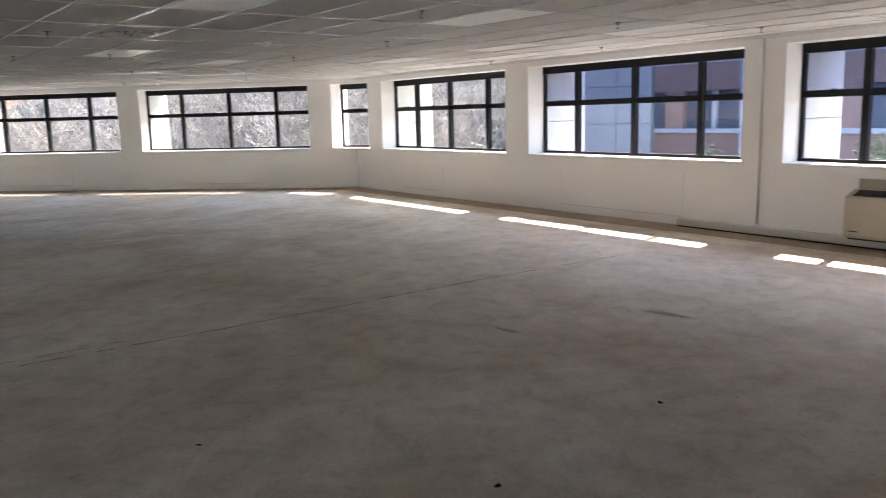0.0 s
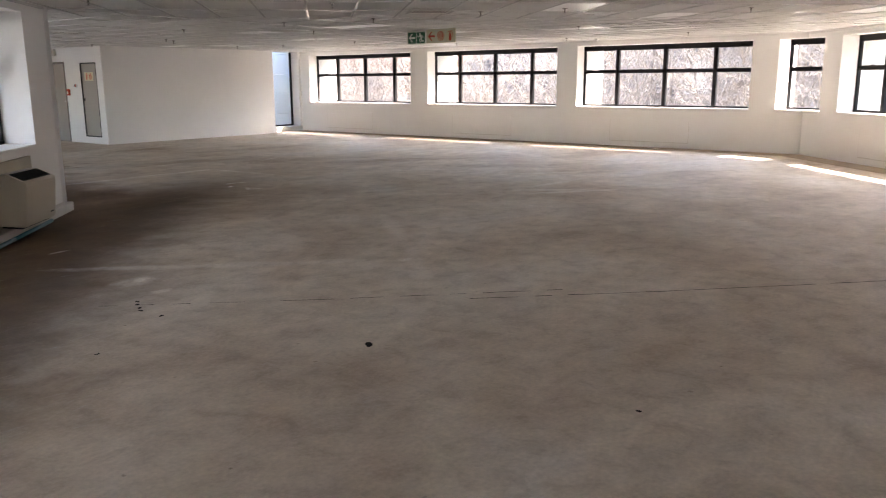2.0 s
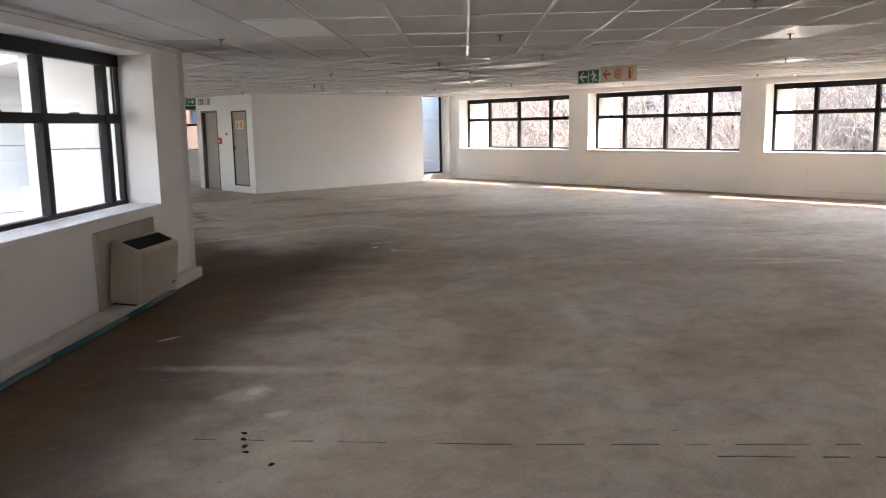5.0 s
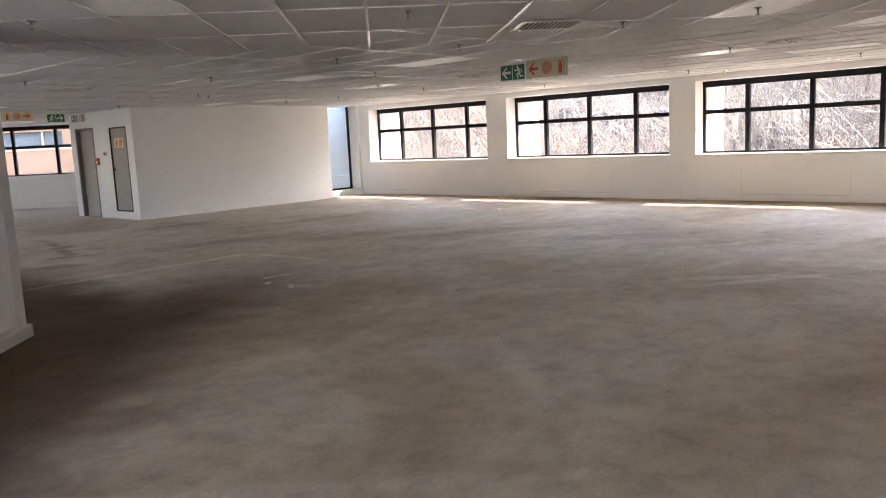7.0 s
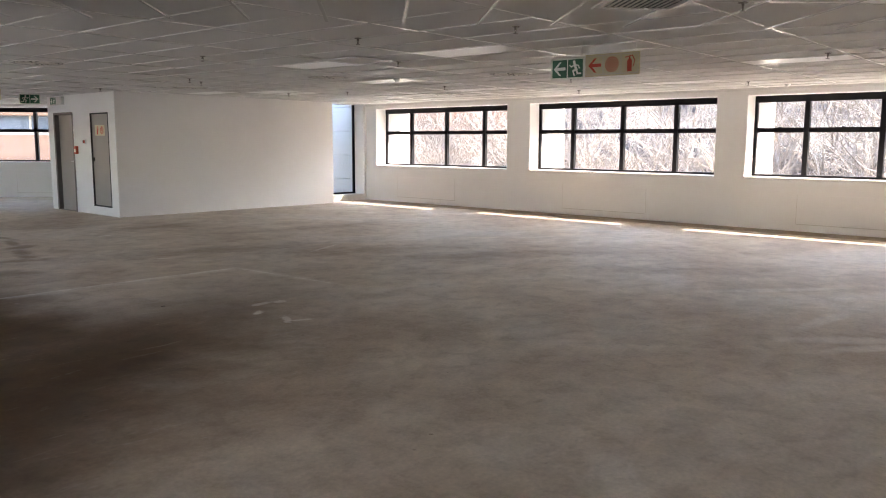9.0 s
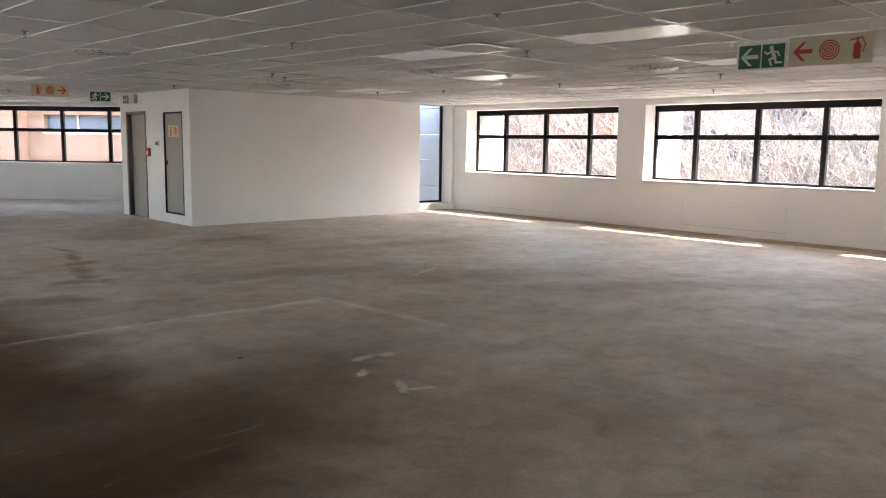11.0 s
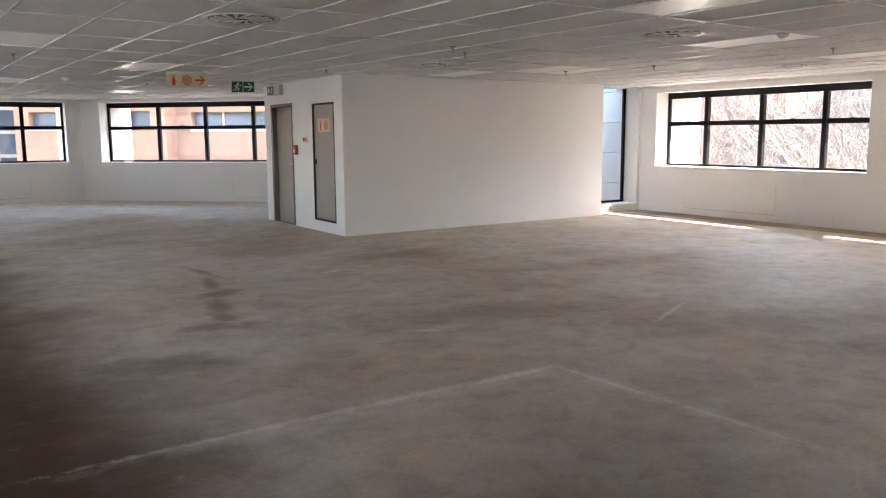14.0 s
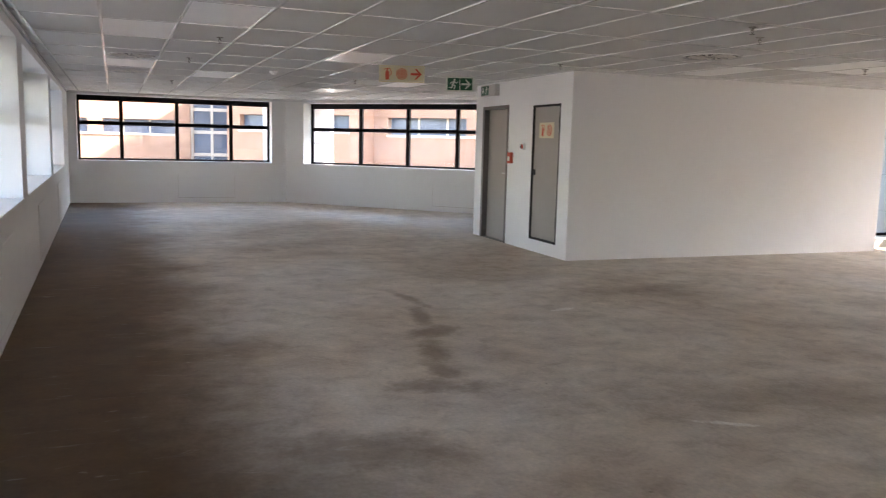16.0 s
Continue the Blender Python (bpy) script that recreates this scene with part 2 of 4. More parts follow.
SHADEPANEL = material("pale_blue_panel", (0.80, 0.81, 0.80), 0.7, spread=0.05, scale=0.8, fine=60, bump=0.05)
DOORGREY = material("grey_door_paint", (0.33, 0.30, 0.265), 0.45, spread=0.06, scale=1.5, fine=120, bump=0.04)
DOORDARK = material("dark_door_frame", (0.14, 0.125, 0.11), 0.45, spread=0.08, scale=3, fine=90, bump=0.03)
BEIGE = material("beige_steel_casing", (0.47, 0.42, 0.335), 0.42, spread=0.05, scale=2, fine=130, bump=0.04)
BEIGEBOARD = material("beige_backing_board", (0.42, 0.375, 0.30), 0.6, spread=0.07, scale=3, fine=80, bump=0.05)
DARK = material("dark_grille", (0.010, 0.009, 0.008), 0.6, spread=0.2, scale=8, fine=90, bump=0.0)
TRUNK = material("grey_white_trunking", (0.60, 0.57, 0.52), 0.5, spread=0.08, scale=2, fine=70, bump=0.04)
HOSE = material("blue_green_hose", (0.02, 0.13, 0.17), 0.4, spread=0.15, scale=5, fine=60, bump=0.04)
CHROME = material("brushed_steel", (0.62, 0.61, 0.59), 0.3, 1.0, spread=0.06, scale=6, fine=150, bump=0.02)
RESIDUE = material("brown_glue_residue", (0.29, 0.215, 0.145), 0.62, spread=0.28, scale=2.2, fine=45, bump=0.2)
TAR = material("black_tar_spot", (0.012, 0.011, 0.010), 0.9, spread=0.3, scale=9, fine=60, bump=0.2, spec=0.1)
JOINT = material("dark_joint", (0.075, 0.066, 0.056), 0.8, spread=0.3, scale=5, fine=60, bump=0.1)
GREEN = material("sign_green", (0.012, 0.105, 0.045), 0.4, spread=0.06, scale=6, fine=80, bump=0.0)
CREAM = material("sign_cream", (0.62, 0.55, 0.35), 0.45, spread=0.05, scale=6, fine=80, bump=0.0)
PALE = material("sign_pale", (0.72, 0.76, 0.66), 0.45, spread=0.04, scale=6, fine=80, bump=0.0)
RED = material("sign_red", (0.56, 0.06, 0.02), 0.45, spread=0.06, scale=6, fine=80, bump=0.0)
FACADE = material("white_precast_facade", (0.66, 0.65, 0.635), 0.75, spread=0.06, scale=0.7, fine=60, bump=0.08)
BRICK = material("orange_brick_facade", (0.29, 0.160, 0.104), 0.85, spread=0.14, scale=1.3, fine=25, bump=0.1)
REDPANEL = material("red_brown_panel", (0.26, 0.165, 0.14), 0.8, spread=0.1, scale=1.0, fine=40, bump=0.05)
BLUEGLASS = material("blue_office_glazing", (0.075, 0.090, 0.12), 0.3, spread=0.35, scale=0.5, fine=6, bump=0.0, spec=0.3)
PALECONC = material("pale_concrete_band", (0.46, 0.39, 0.31), 0.8, spread=0.08, scale=0.8, fine=50, bump=0.06)
GREYPANEL = material("grey_blue_cladding", (0.36, 0.38, 0.42), 0.6, spread=0.08, scale=0.8, fine=50, bump=0.03)
ANNEXPANEL = material("grey_annex_cladding", (0.20, 0.20, 0.21), 0.6, spread=0.08, scale=0.8, fine=50, bump=0.03)
BARK = material("dry_pale_twigs", (0.225, 0.185, 0.158), 0.85, spread=0.25, scale=3, fine=40, bump=0.1)
SCRUB = material("dry_scrub_bank", (0.052, 0.040, 0.036), 0.95, spread=0.35, scale=1.4, fine=9, bump=0.6)
LEAF = material("olive_leaves", (0.09, 0.12, 0.05), 0.6, spread=0.4, scale=3, fine=20, bump=0.0)
EARTH = material("dry_ground", (0.17, 0.145, 0.115), 0.95, spread=0.2, scale=0.2, fine=6, bump=0.2)
ROOFMAT = material("roof_slab", (0.4, 0.39, 0.37), 0.9, spread=0.1, scale=0.6, fine=30, bump=0.05)


# ---- mesh helpers ----
def add_box(bm, x0, x1, y0, y1, z0, z1, mat=0):
    vs = [bm.verts.new(p) for p in ((x0, y0, z0), (x1, y0, z0), (x1, y1, z0), (x0, y1, z0), (x0, y0, z1), (x1, y0, z1), (x1, y1, z1), (x0, y1, z1))]
    for q in ((0, 3, 2, 1), (4, 5, 6, 7), (0, 1, 5, 4), (1, 2, 6, 5), (2, 3, 7, 6), (3, 0, 4, 7)):
        bm.faces.new([vs[i] for i in q]).material_index = mat


def add_prism(bm, pts, z0, z1, mat=0):
    lo = [bm.verts.new((x, y, z0)) for x, y in pts]
    hi = [bm.verts.new((x, y, z1)) for x, y in pts]
    bm.faces.new(lo).material_index = mat
    bm.faces.new(hi).material_index = mat
    n = len(pts)
    for i in range(n):
        bm.faces.new((lo[i], lo[(i + 1) % n], hi[(i + 1) % n], hi[i])).material_index = mat


def add_tube(bm, a, b, r0, r1, sides=6, mat=0, caps=True):
    a, b = Vector(a), Vector(b)
    q = (b - a).to_track_quat("Z", "Y").to_matrix()
    rings = []
    for c, r in ((a, r0), (b, r1)):
        rings.append([bm.verts.new(c + q @ Vector((r * math.cos(k * math.tau / sides), r * math.sin(k * math.tau / sides), 0))) for k in range(sides)])
    for k in range(sides):
        bm.faces.new((rings[0][k], rings[0][(k + 1) % sides], rings[1][(k + 1) % sides], rings[1][k])).material_index = mat
    if caps:
        bm.faces.new(rings[0][::-1]).material_index = mat
        bm.faces.new(rings[1]).material_index = mat


def finish(bm, name, mats, m=None, parent=None, bevel=0.0, segs=2, smooth=False):
    bmesh.ops.recalc_face_normals(bm, faces=bm.faces)
    if bevel:
        bmesh.ops.bevel(bm, geom=list(bm.edges), offset=bevel, segments=segs, affect='EDGES', profile=0.5, clamp_overlap=True)
    me = bpy.data.meshes.new(name)
    bm.to_mesh(me)
    bm.free()
    for mat in (mats if isinstance(mats, (list, tuple)) else [mats]):
        me.materials.append(mat)
    if smooth:
        for p in me.polygons:
            p.use_smooth = True
    ob = new(name, me)
    if parent:
        ob.parent = parent
    if m is not None:
        ob.matrix_basis = m
    return ob


def box_part(name, mat, dims, m=None, parent=None, bevel=0.0):
    bm = bmesh.new()
    add_box(bm, *dims)
    return finish(bm, name, mat, m, parent, bevel)


def wall_matrix(a, angle):
    """Local x runs along the wall from a, local z is up; local y is to the left of x."""
    return pose(a[0], a[1], 0, 0, 0, angle)


# ---- plan ----
CEIL, SILL, HEAD = 2.41, 0.90, 2.30
REVEAL, THICK, DEEP = 0.36, 0.46, 1.31
A = (17.4, 4.65)
NW0, W0 = (4.83, 9.90), (4.94, 10.02)
# each wall: name, start, bearing, length, side of the outdoors (+1 left), openings (s0, s1, z0, z1, mullions)
WALLS = {
    "wall_east": ((17.4, 20.1), -90.0, 14.90, 1, [
        (0.84, 5.02, SILL, HEAD, (1.76, 2.93, 4.10)), (5.63, 9.73, SILL, HEAD, (6.50, 7.66, 8.80)), (10.28, 14.37, SILL, HEAD, (11.17, 12.34, 13.49))]),
    "wall_southeast": (A, -135.0, 24.0, 1, [
        (1.13, 5.16, SILL, HEAD, (1.96, 3.10, 4.26)), (5.74, 9.71, SILL, HEAD, (6.52, 7.68, 8.84)), (10.27, 14.28, SILL, HEAD, (11.06, 12.24, 13.42)),
        (14.85, 18.86, SILL, HEAD, (15.65, 16.83, 18.0))]),
    "wall_northwest": (NW0, -133.6, 17.9, -1, [
        (0.69, 4.15, SILL - 0.03, HEAD, (1.0, 2.10, 3.30)), (4.67, 8.62, SILL - 0.03, HEAD, (5.46, 6.59, 7.70)), (9.1, 13.1, SILL, HEAD, (9.9, 11.1, 12.3))]),
    "wall_west": (W0, 92.8, 19.42, 1, [
        (0.9, 3.9, SILL, HEAD, (1.6, 2.4, 3.2)), (4.45, 8.25, SILL, HEAD, (5.3, 6.4, 7.5)), (8.75, 12.75, SILL, HEAD, (9.6, 10.75, 11.9)), (13.3, 17.2, SILL, HEAD, (14.1, 15.25, 16.4))]),
    "wall_north": ((3.80, 29.40), 1.2, 4.90, 1, [(0.37, 4.57, 0.94, 2.36, (1.27, 2.46, 3.67))]),
    "wall_northeast": ((8.70, 29.50), -45.0, 10.6, 1, [(0.50, 5.62, 0.93, 2.34, (1.86, 3.09, 4.31))]),
}


def build_wall(name, a, angle, length, side, openings):
    """Inner leaf with real openings; one mesh."""
    bm = bmesh.new()
    s = 0.0
    top = 2.75
    for s0, s1, z0, z1, _ in openings:
        add_box(bm, s, s0, 0, side * THICK, -0.3, top)
        add_box(bm, s0, s1, 0, side * THICK, -0.3, z0 - 0.03)
        add_box(bm, s0, s1, 0, side * THICK, z1, top)
        s = s1
    add_box(bm, s, length, 0, side * THICK, -0.3, top)
    return tagged(finish(bm, name, PAINT, wall_matrix(a, angle)), "white painted office wall with deep window reveals", "wall", kind="structure")


def build_facade(a, angle, length, side, openings):
    """Precast piers and hoods standing out in front of the glass; joints between the panels are real gaps."""
    bm = bmesh.new()
    edges = [0.0]
    for o in openings:
        edges += [o[0], o[1]]
    edges.append(length)
    for k in range(0, len(edges), 2):
        lo, hi = edges[k] - 0.0, edges[k + 1] + 0.0
        if hi - lo < 0.1:
            continue
        lo = max(lo, hi - 0.55) if k == 0 else lo
        hi = min(hi, lo + 0.6) if k == len(edges) - 2 else hi
        z = -3.4
        for rise in (1.3, 1.3, 1.3, 0.92, 0.92, 0.9, 1.2, 1.2):
            add_box(bm, lo, hi, side * (THICK + 0.004), side * DEEP, z, z + rise - 0.012)
            z += rise
    for o in openings:
        add_box(bm, o[0] - 0.004, o[1] + 0.004, side * (THICK + 0.004), side * (DEEP + 0.03), o[3] + 0.02, 2.9)
        add_box(bm, o[0] - 0.004, o[1] + 0.004, side * (THICK + 0.004), side * (THICK + 0.12), -3.4, o[2] - 0.05)
    return tagged(finish(bm, "facade_piers", FACADE, wall_matrix(a, angle)), "white precast piers and hoods outside the windows", "facade", kind="structure")


window_count = 0


def build_window(m, s0, s1, z0, z1, mullions, side, transom=0.575, sill_over=0.012, film=False):
    """Black steel window: outer frame with a deep head, mullions, a transom bar, glass panes and a white sill board."""
    global window_count
    window_count += 1
    top = tagged(new("window_%d" % window_count), "black-framed office window with a white sill", "window", kind="structure")
    top.matrix_basis = m
    y0, y1 = REVEAL - 0.03, REVEAL + 0.03
    bm = bmesh.new()

    def bar(xa, xb, za, zb, grow=0.0):
        ya, yb = side * (y0 - grow), side * (y1 + grow)
        add_box(bm, xa, xb, min(ya, yb), max(ya, yb), za, zb)
    zt = z0 + (z1 - z0) * transom
    fw = 0.05
    bar(s0, s1, z1 - 0.115, z1, 0.008)
    bar(s0, s1, z0, z0 + 0.04, 0.008)
    bar(s0, s0 + fw, z0 + 0.04, z1 - 0.115)
    bar(s1 - fw, s1, z0 + 0.04, z1 - 0.115)
    for x in mullions:
        bar(x - 0.042, x + 0.042, z0 + 0.04, z1 - 0.115, 0.012)
    xs = [s0 + fw] + [v for x in mullions for v in (x - 0.042, x + 0.042)] + [s1 - fw]
    for k in range(0, len(xs), 2):
        bar(xs[k], xs[k + 1], zt - 0.042, zt + 0.042, 0.002)
        bar((xs[k] + xs[k + 1]) / 2 - 0.03, (xs[k] + xs[k + 1]) / 2 + 0.03, zt + 0.042, zt + 0.056, 0.006)
    tagged(finish(bm, "frame", BLACK, None, top, 0.004, 1), "black painted steel frame")
    for k in range(0, len(xs), 2):
        for za, zb in ((z0 + 0.04, zt - 0.042), (zt + 0.042, z1 - 0.115)):
            yy = sorted((side * (REVEAL - 0.004), side * (REVEAL + 0.004)))
            p = box_part("pane", (FILM if za > zt else PALEFILM) if film else GLASS, (xs[k], xs[k + 1], yy[0], yy[1], za, zb), None, top)
            p.visible_shadow = False
    yy = sorted((-side * sill_over, side * (REVEAL - 0.04)))
    tagged(box_part("sill", SILLPAINT, (s0 + 0.002, s1 - 0.002, yy[0], yy[1], z0 - 0.03, z0 - 0.002), None, top, 0.006), "white painted sill board")
    return top


for nm, (a, ang, length, side, ops) in WALLS.items():
    build_wall(nm, a, ang, length, side, ops)
    build_facade(a, ang, length, side, ops)
    for s0, s1, z0, z1, mull in ops:
        build_window(wall_matrix(a, ang), s0, s1, z0, z1, mull, side, film=(nm == "wall_southeast" and s0 > 5))

# corner window where the east wall turns
cl, cr = Vector((17.4, 5.20)), Vector((17.4 - 0.40, 4.65 - 0.40))
dirn = (cr - cl).normalized()
outn = Vector((-dirn.y, dirn.x))
bm = bmesh.new()
pl, pr = cl + Vector((0.46, 0)), cr + Vector((0.325, -0.325))
for z0, z1 in ((-0.3, SILL - 0.03), (HEAD, 2.75)):
    add_prism(bm, [tuple(cl), tuple(A), tuple(cr), tuple(pr), (17.86, 4.46), tuple(pl)], z0, z1)
s_ang = Vector((-0.7071, -0.7071))
e = Vector(A) + s_ang * 1.13
o_q = Vector((0.7071, -0.7071)) * 0.46
add_prism(bm, [tuple(cr), tuple(e), tuple(e + o_q), tuple(cr + o_q)], -0.3, 2.75)
tagged(finish(bm, "wall_corner", PAINT), "white painted wall turning the corner", "wall", kind="structure")
span = (cr - cl).length
m_c = wall_matrix(cl, math.degrees(math.atan2(dirn.y, dirn.x)))
cw = build_window(m_c, 0.005, span - 0.005, SILL, HEAD, (), 1)
bm = bmesh.new()
add_box(bm, -0.3, span + 0.3, 0.52, 1.31, HEAD + 0.02, 2.9)
tagged(finish(bm, "facade_hood", FACADE, m_c), "white precast hood over the corner window", "facade", kind="structure")

# shorter run of the southeast wall starts past the corner piece
se = bpy.data.objects["wall_southeast"]
bm = bmesh.new()
bm.from_mesh(se.data)
gone = [v for v in bm.verts if v.co.x < 0.01]
for v in gone:
    v.co.x = 1.128
bm.to_mesh(se.data)
bm.free()

# closing walls out of view, and the core
def plain_wall(name, a, b, thick, z0=-0.3, z1=2.75, label="plain white painted wall"):
    a, b = Vector(a), Vector(b)
    ln = (b - a).length
    return tagged(box_part(name, PAINT, (0, ln, 0, thick, z0, z1), wall_matrix(a, math.degrees(math.atan2(b.y - a.y, b.x - a.x)))), label, "wall", kind="structure")


plain_wall("wall_south", (0.43, -12.32), (-7.83, -2.76), 0.3)
plain_wall("wall_end", (16.02, 23.2), (16.02, 21.0), 0.3)

# core: front leaf, door leaf with two openings, other sides
bm = bmesh.new()
CX, CY = 10.65, 19.32
CXE, CYE = 16.02, 22.45
add_box(bm, CX + 0.2, CXE, CY, CY + 0.2, -0.3, 2.75)
add_box(bm, CX + 0.2, CXE, CYE - 0.2, CYE, -0.3, 2.75)
add_box(bm, CXE - 0.2, CXE, CY + 0.2, CYE - 0.2, -0.3, 2.75)
cuts = [(CY, 19.61, None), (19.61, 20.40, (0.17, 2.03)), (20.40, 21.20, None), (21.20, 22.16, (-0.3, 2.07)), (22.16, CYE, None)]
for ya, yb, hole in cuts:
    if hole is None:
        add_box(bm, CX, CX + 0.2, ya, yb, -0.3, 2.75)
    else:
        if hole[0] > 0:
            add_box(bm, CX, CX + 0.2, ya, yb, -0.3, hole[0])
        add_box(bm, CX, CX + 0.2, ya, yb, hole[1], 2.75)
tagged(finish(bm, "wall_core", PAINT), "white painted service core with rounded corner", "wall", kind="structure")

# tall corner window beside the core, its jamb, and the shaded precast wall outside it
bm = bmesh.new()
add_box(bm, 17.32, 17.40, 19.66, 20.1, -0.3, 2.75)
add_box(bm, 16.02, 17.32, 19.66, 20.1, -0.3, 0.13)
add_box(bm, 16.02, 17.32, 19.66, 20.1, 2.56, 2.75)
tagged(finish(bm, "wall_alcove", PAINT), "white painted jamb beside a tall window", "wall", kind="structure")
build_window(pose(16.03, 19.66, 0), 0.0, 1.285, 0.15, 2.56, (), 1, transom=0.96)
bm = bmesh.new()
for k in range(13):
    add_box(bm, 17.40, 17.84, 20.12, 23.6, -3.2 + k * 0.62, -3.2 + k * 0.62 + 0.608)
tagged(finish(bm, "facade_return", SHADEPANEL), "pale blue-grey panel wall outside the tall window", "facade", kind="structure")

# floor, residue strips along the east and southeast walls
OUTLINE = [(17.45, 4.6), (17.45, 19.8), (16.1, 19.8), (16.1, 22.1), (8.72, 29.55), (3.75, 29.45), (4.88, 10.0), (-7.9, -2.8), (0.4, -12.4)]
bm = bmesh.new()
add_prism(bm, OUTLINE, -0.28, 0.0)
tagged(finish(bm, "floor", FLOOR), "bare concrete screed floor with brown glue residue and painted wall-side shade", "floor", kind="structure")
bm = bmesh.new()
W = 0.50
corner_in = (17.4 - W, 4.65 + W * 0.4142)
add_prism(bm, [(17.4, 19.6), (17.4 - W, 19.6), corner_in, (17.4, 4.65)], -0.01, 0.004)
f = 17.0 * 0.7071
add_prism(bm, [(17.4, 4.65), corner_in, (corner_in[0] - f, corner_in[1] - f), (17.4 - f, 4.65 - f)], -0.01, 0.0042)
tagged(finish(bm, "residue_strip", RESIDUE), "brown adhesive strip left along the wall base", "floor strip", kind="structure")


# ceiling: lay-in tiles and bars in one mesh
def inside(x, y, grow=0.0):
    hit = False
    n = len(OUTLINE)
    for i in range(n):
        (x0, y0), (x1, y1) = OUTLINE[i], OUTLINE[(i + 1) % n]
        if (y0 > y) != (y1 > y) and x < (x1 - x0) * (y - y0) / (y1 - y0) + x0:
            hit = not hit
    return hit


# two bar grids meet: one turned with the southeast wing, one with the core
GRIDS = ((radians(47.1), 6.05, 0.15), (radians(92.0), 0.50, 0.14))
SEAM = 12.05


def grid_to_xy(g, u, v):
    c, sn = math.cos(GRIDS[g][0]), math.sin(GRIDS[g][0])
    return u * c - v * sn, u * sn + v * c


def xy_to_grid(g, x, y):
    c, sn = math.cos(GRIDS[g][0]), math.sin(GRIDS[g][0])
    return x * c + y * sn, y * c - x * sn


rng = random.Random(4)
bm = bmesh.new()
PANELS = [(10.14, 9.83), (7.5, 0.7), (8.9, -1.05), (11.8, 5.2), (12.6, 3.0), (12.9, 8.0), (9.2, 5.6), (14.6, 6.6), (10.1, 12.2), (12.52, 12.98), (12.13, 17.79), (12.3, 10.2), (7.93, 19.4), (13.3, 17.3), (5.0, 7.9),
          (6.3, 22.5), (9.6, 23.4), (14.9, 13.2), (12.5, 1.0), (10.6, 0.6), (5.4, 2.0), (15.3, 9.9), (12.88, 16.92), (6.2, 16.9), (8.7, 26.0), (5.6, 18.2), (5.3, 21.4)]
ROUND = [(7.45, 14.76), (11.28, 13.74), (12.3, 11.14), (10.88, 17.16), (7.44, 4.39), (12.28, 6.56), (5.5, 20.0), (5.3, 22.7), (13.2, 5.4), (15.2, 15.2)]


def cell_of(x, y):
    g = 0 if xy_to_grid(0, x, y)[0] < SEAM else 1
    u, v = xy_to_grid(g, x, y)
    return g, math.floor((u - GRIDS[g][1]) / 1.2), math.floor((v - GRIDS[g][2]) / 0.6)


panel_cells = {cell_of(*p) for p in PANELS}
round_cells = {cell_of(*p) for p in ROUND} - panel_cells
for g in (0, 1):
    for i in range(-20, 32):
        for j in range(-34, 34):
            u0, v0 = i * 1.2 + GRIDS[g][1], j * 0.6 + GRIDS[g][2]
            mid = grid_to_xy(g, u0 + 0.6, v0 + 0.3)
            seam_u = xy_to_grid(0, *mid)[0]
            if (g == 0 and seam_u > SEAM) or (g == 1 and seam_u < SEAM - 0.68):
                continue
            if not any(inside(*grid_to_xy(g, u0 + a, v0 + b)) for a in (0.0, 0.6, 1.2) for b in (0, 0.3, 0.6)):
                continue
            lift = CEIL + 0.004 * g
            gap = 0.012
            sag = rng.uniform(-0.002, 0.002)
            mat = 2 if (g, i, j) in panel_cells else 0
            cs = [(u0 + gap, v0 + gap), (u0 + 1.2 - gap, v0 + gap), (u0 + 1.2 - gap, v0 + 0.6 - gap), (u0 + gap, v0 + 0.6 - gap)]
            vs = [bm.verts.new((*grid_to_xy(g, *c), lift + 0.007 + sag + rng.uniform(-0.003, 0.004))) for c in cs]
            bm.faces.new(vs[::-1]).material_index = mat
            for ua, ub, va, vb in ((u0, u0 + 1.2, v0 - 0.012, v0 + 0.012), (u0 - 0.012, u0 + 0.012, v0 + 0.012, v0 + 0.588)):
                q = [(ua, va), (ub, va), (ub, vb), (ua, vb)]
                tilt = rng.uniform(-0.0022, 0.0022)
                lo = [bm.verts.new((*grid_to_xy(g, *c), lift + (tilt if k in (0, 1) else -tilt))) for k, c in enumerate(q)]
                hi = [bm.verts.new((*grid_to_xy(g, *c), lift + 0.012)) for c in q]
                bm.faces.new(lo[::-1]).material_index = 1
                for k in range(4):
                    bm.faces.new((lo[k], lo[(k + 1) % 4], hi[(k + 1) % 4], hi[k])).material_index = 1
me = bpy.data.meshes.new("ceiling")
bm.to_mesh(me)
bm.free()
for mm in (TILE, TBAR, LIGHTPANEL):
    me.materials.append(mm)
tagged(new("ceiling", me), "suspended ceiling of pale lay-in tiles in white bars", "ceiling", kind="structure")
bm = bmesh.new()
add_prism(bm, [(18.9, 4), (18.9, 20.1), (16.3, 20.1), (16.3, 24), (9.2, 31.2), (2.9, 31), (3.9, 10.4), (-9.3, -2.8), (0.5, -14.5)], 2.752, 3.0)
tagged(finish(bm, "roof_slab", ROOFMAT), "concrete slab over the suspended ceiling", "roof", kind="structure")


# ---- outdoors ----
bm = bmesh.new()
add_box(bm, -1500, 1500, -1500, 1500, -3.8, -3.5)
tagged(finish(bm, "ground", EARTH), "dry sunlit ground round the building", "ground", kind="structure")


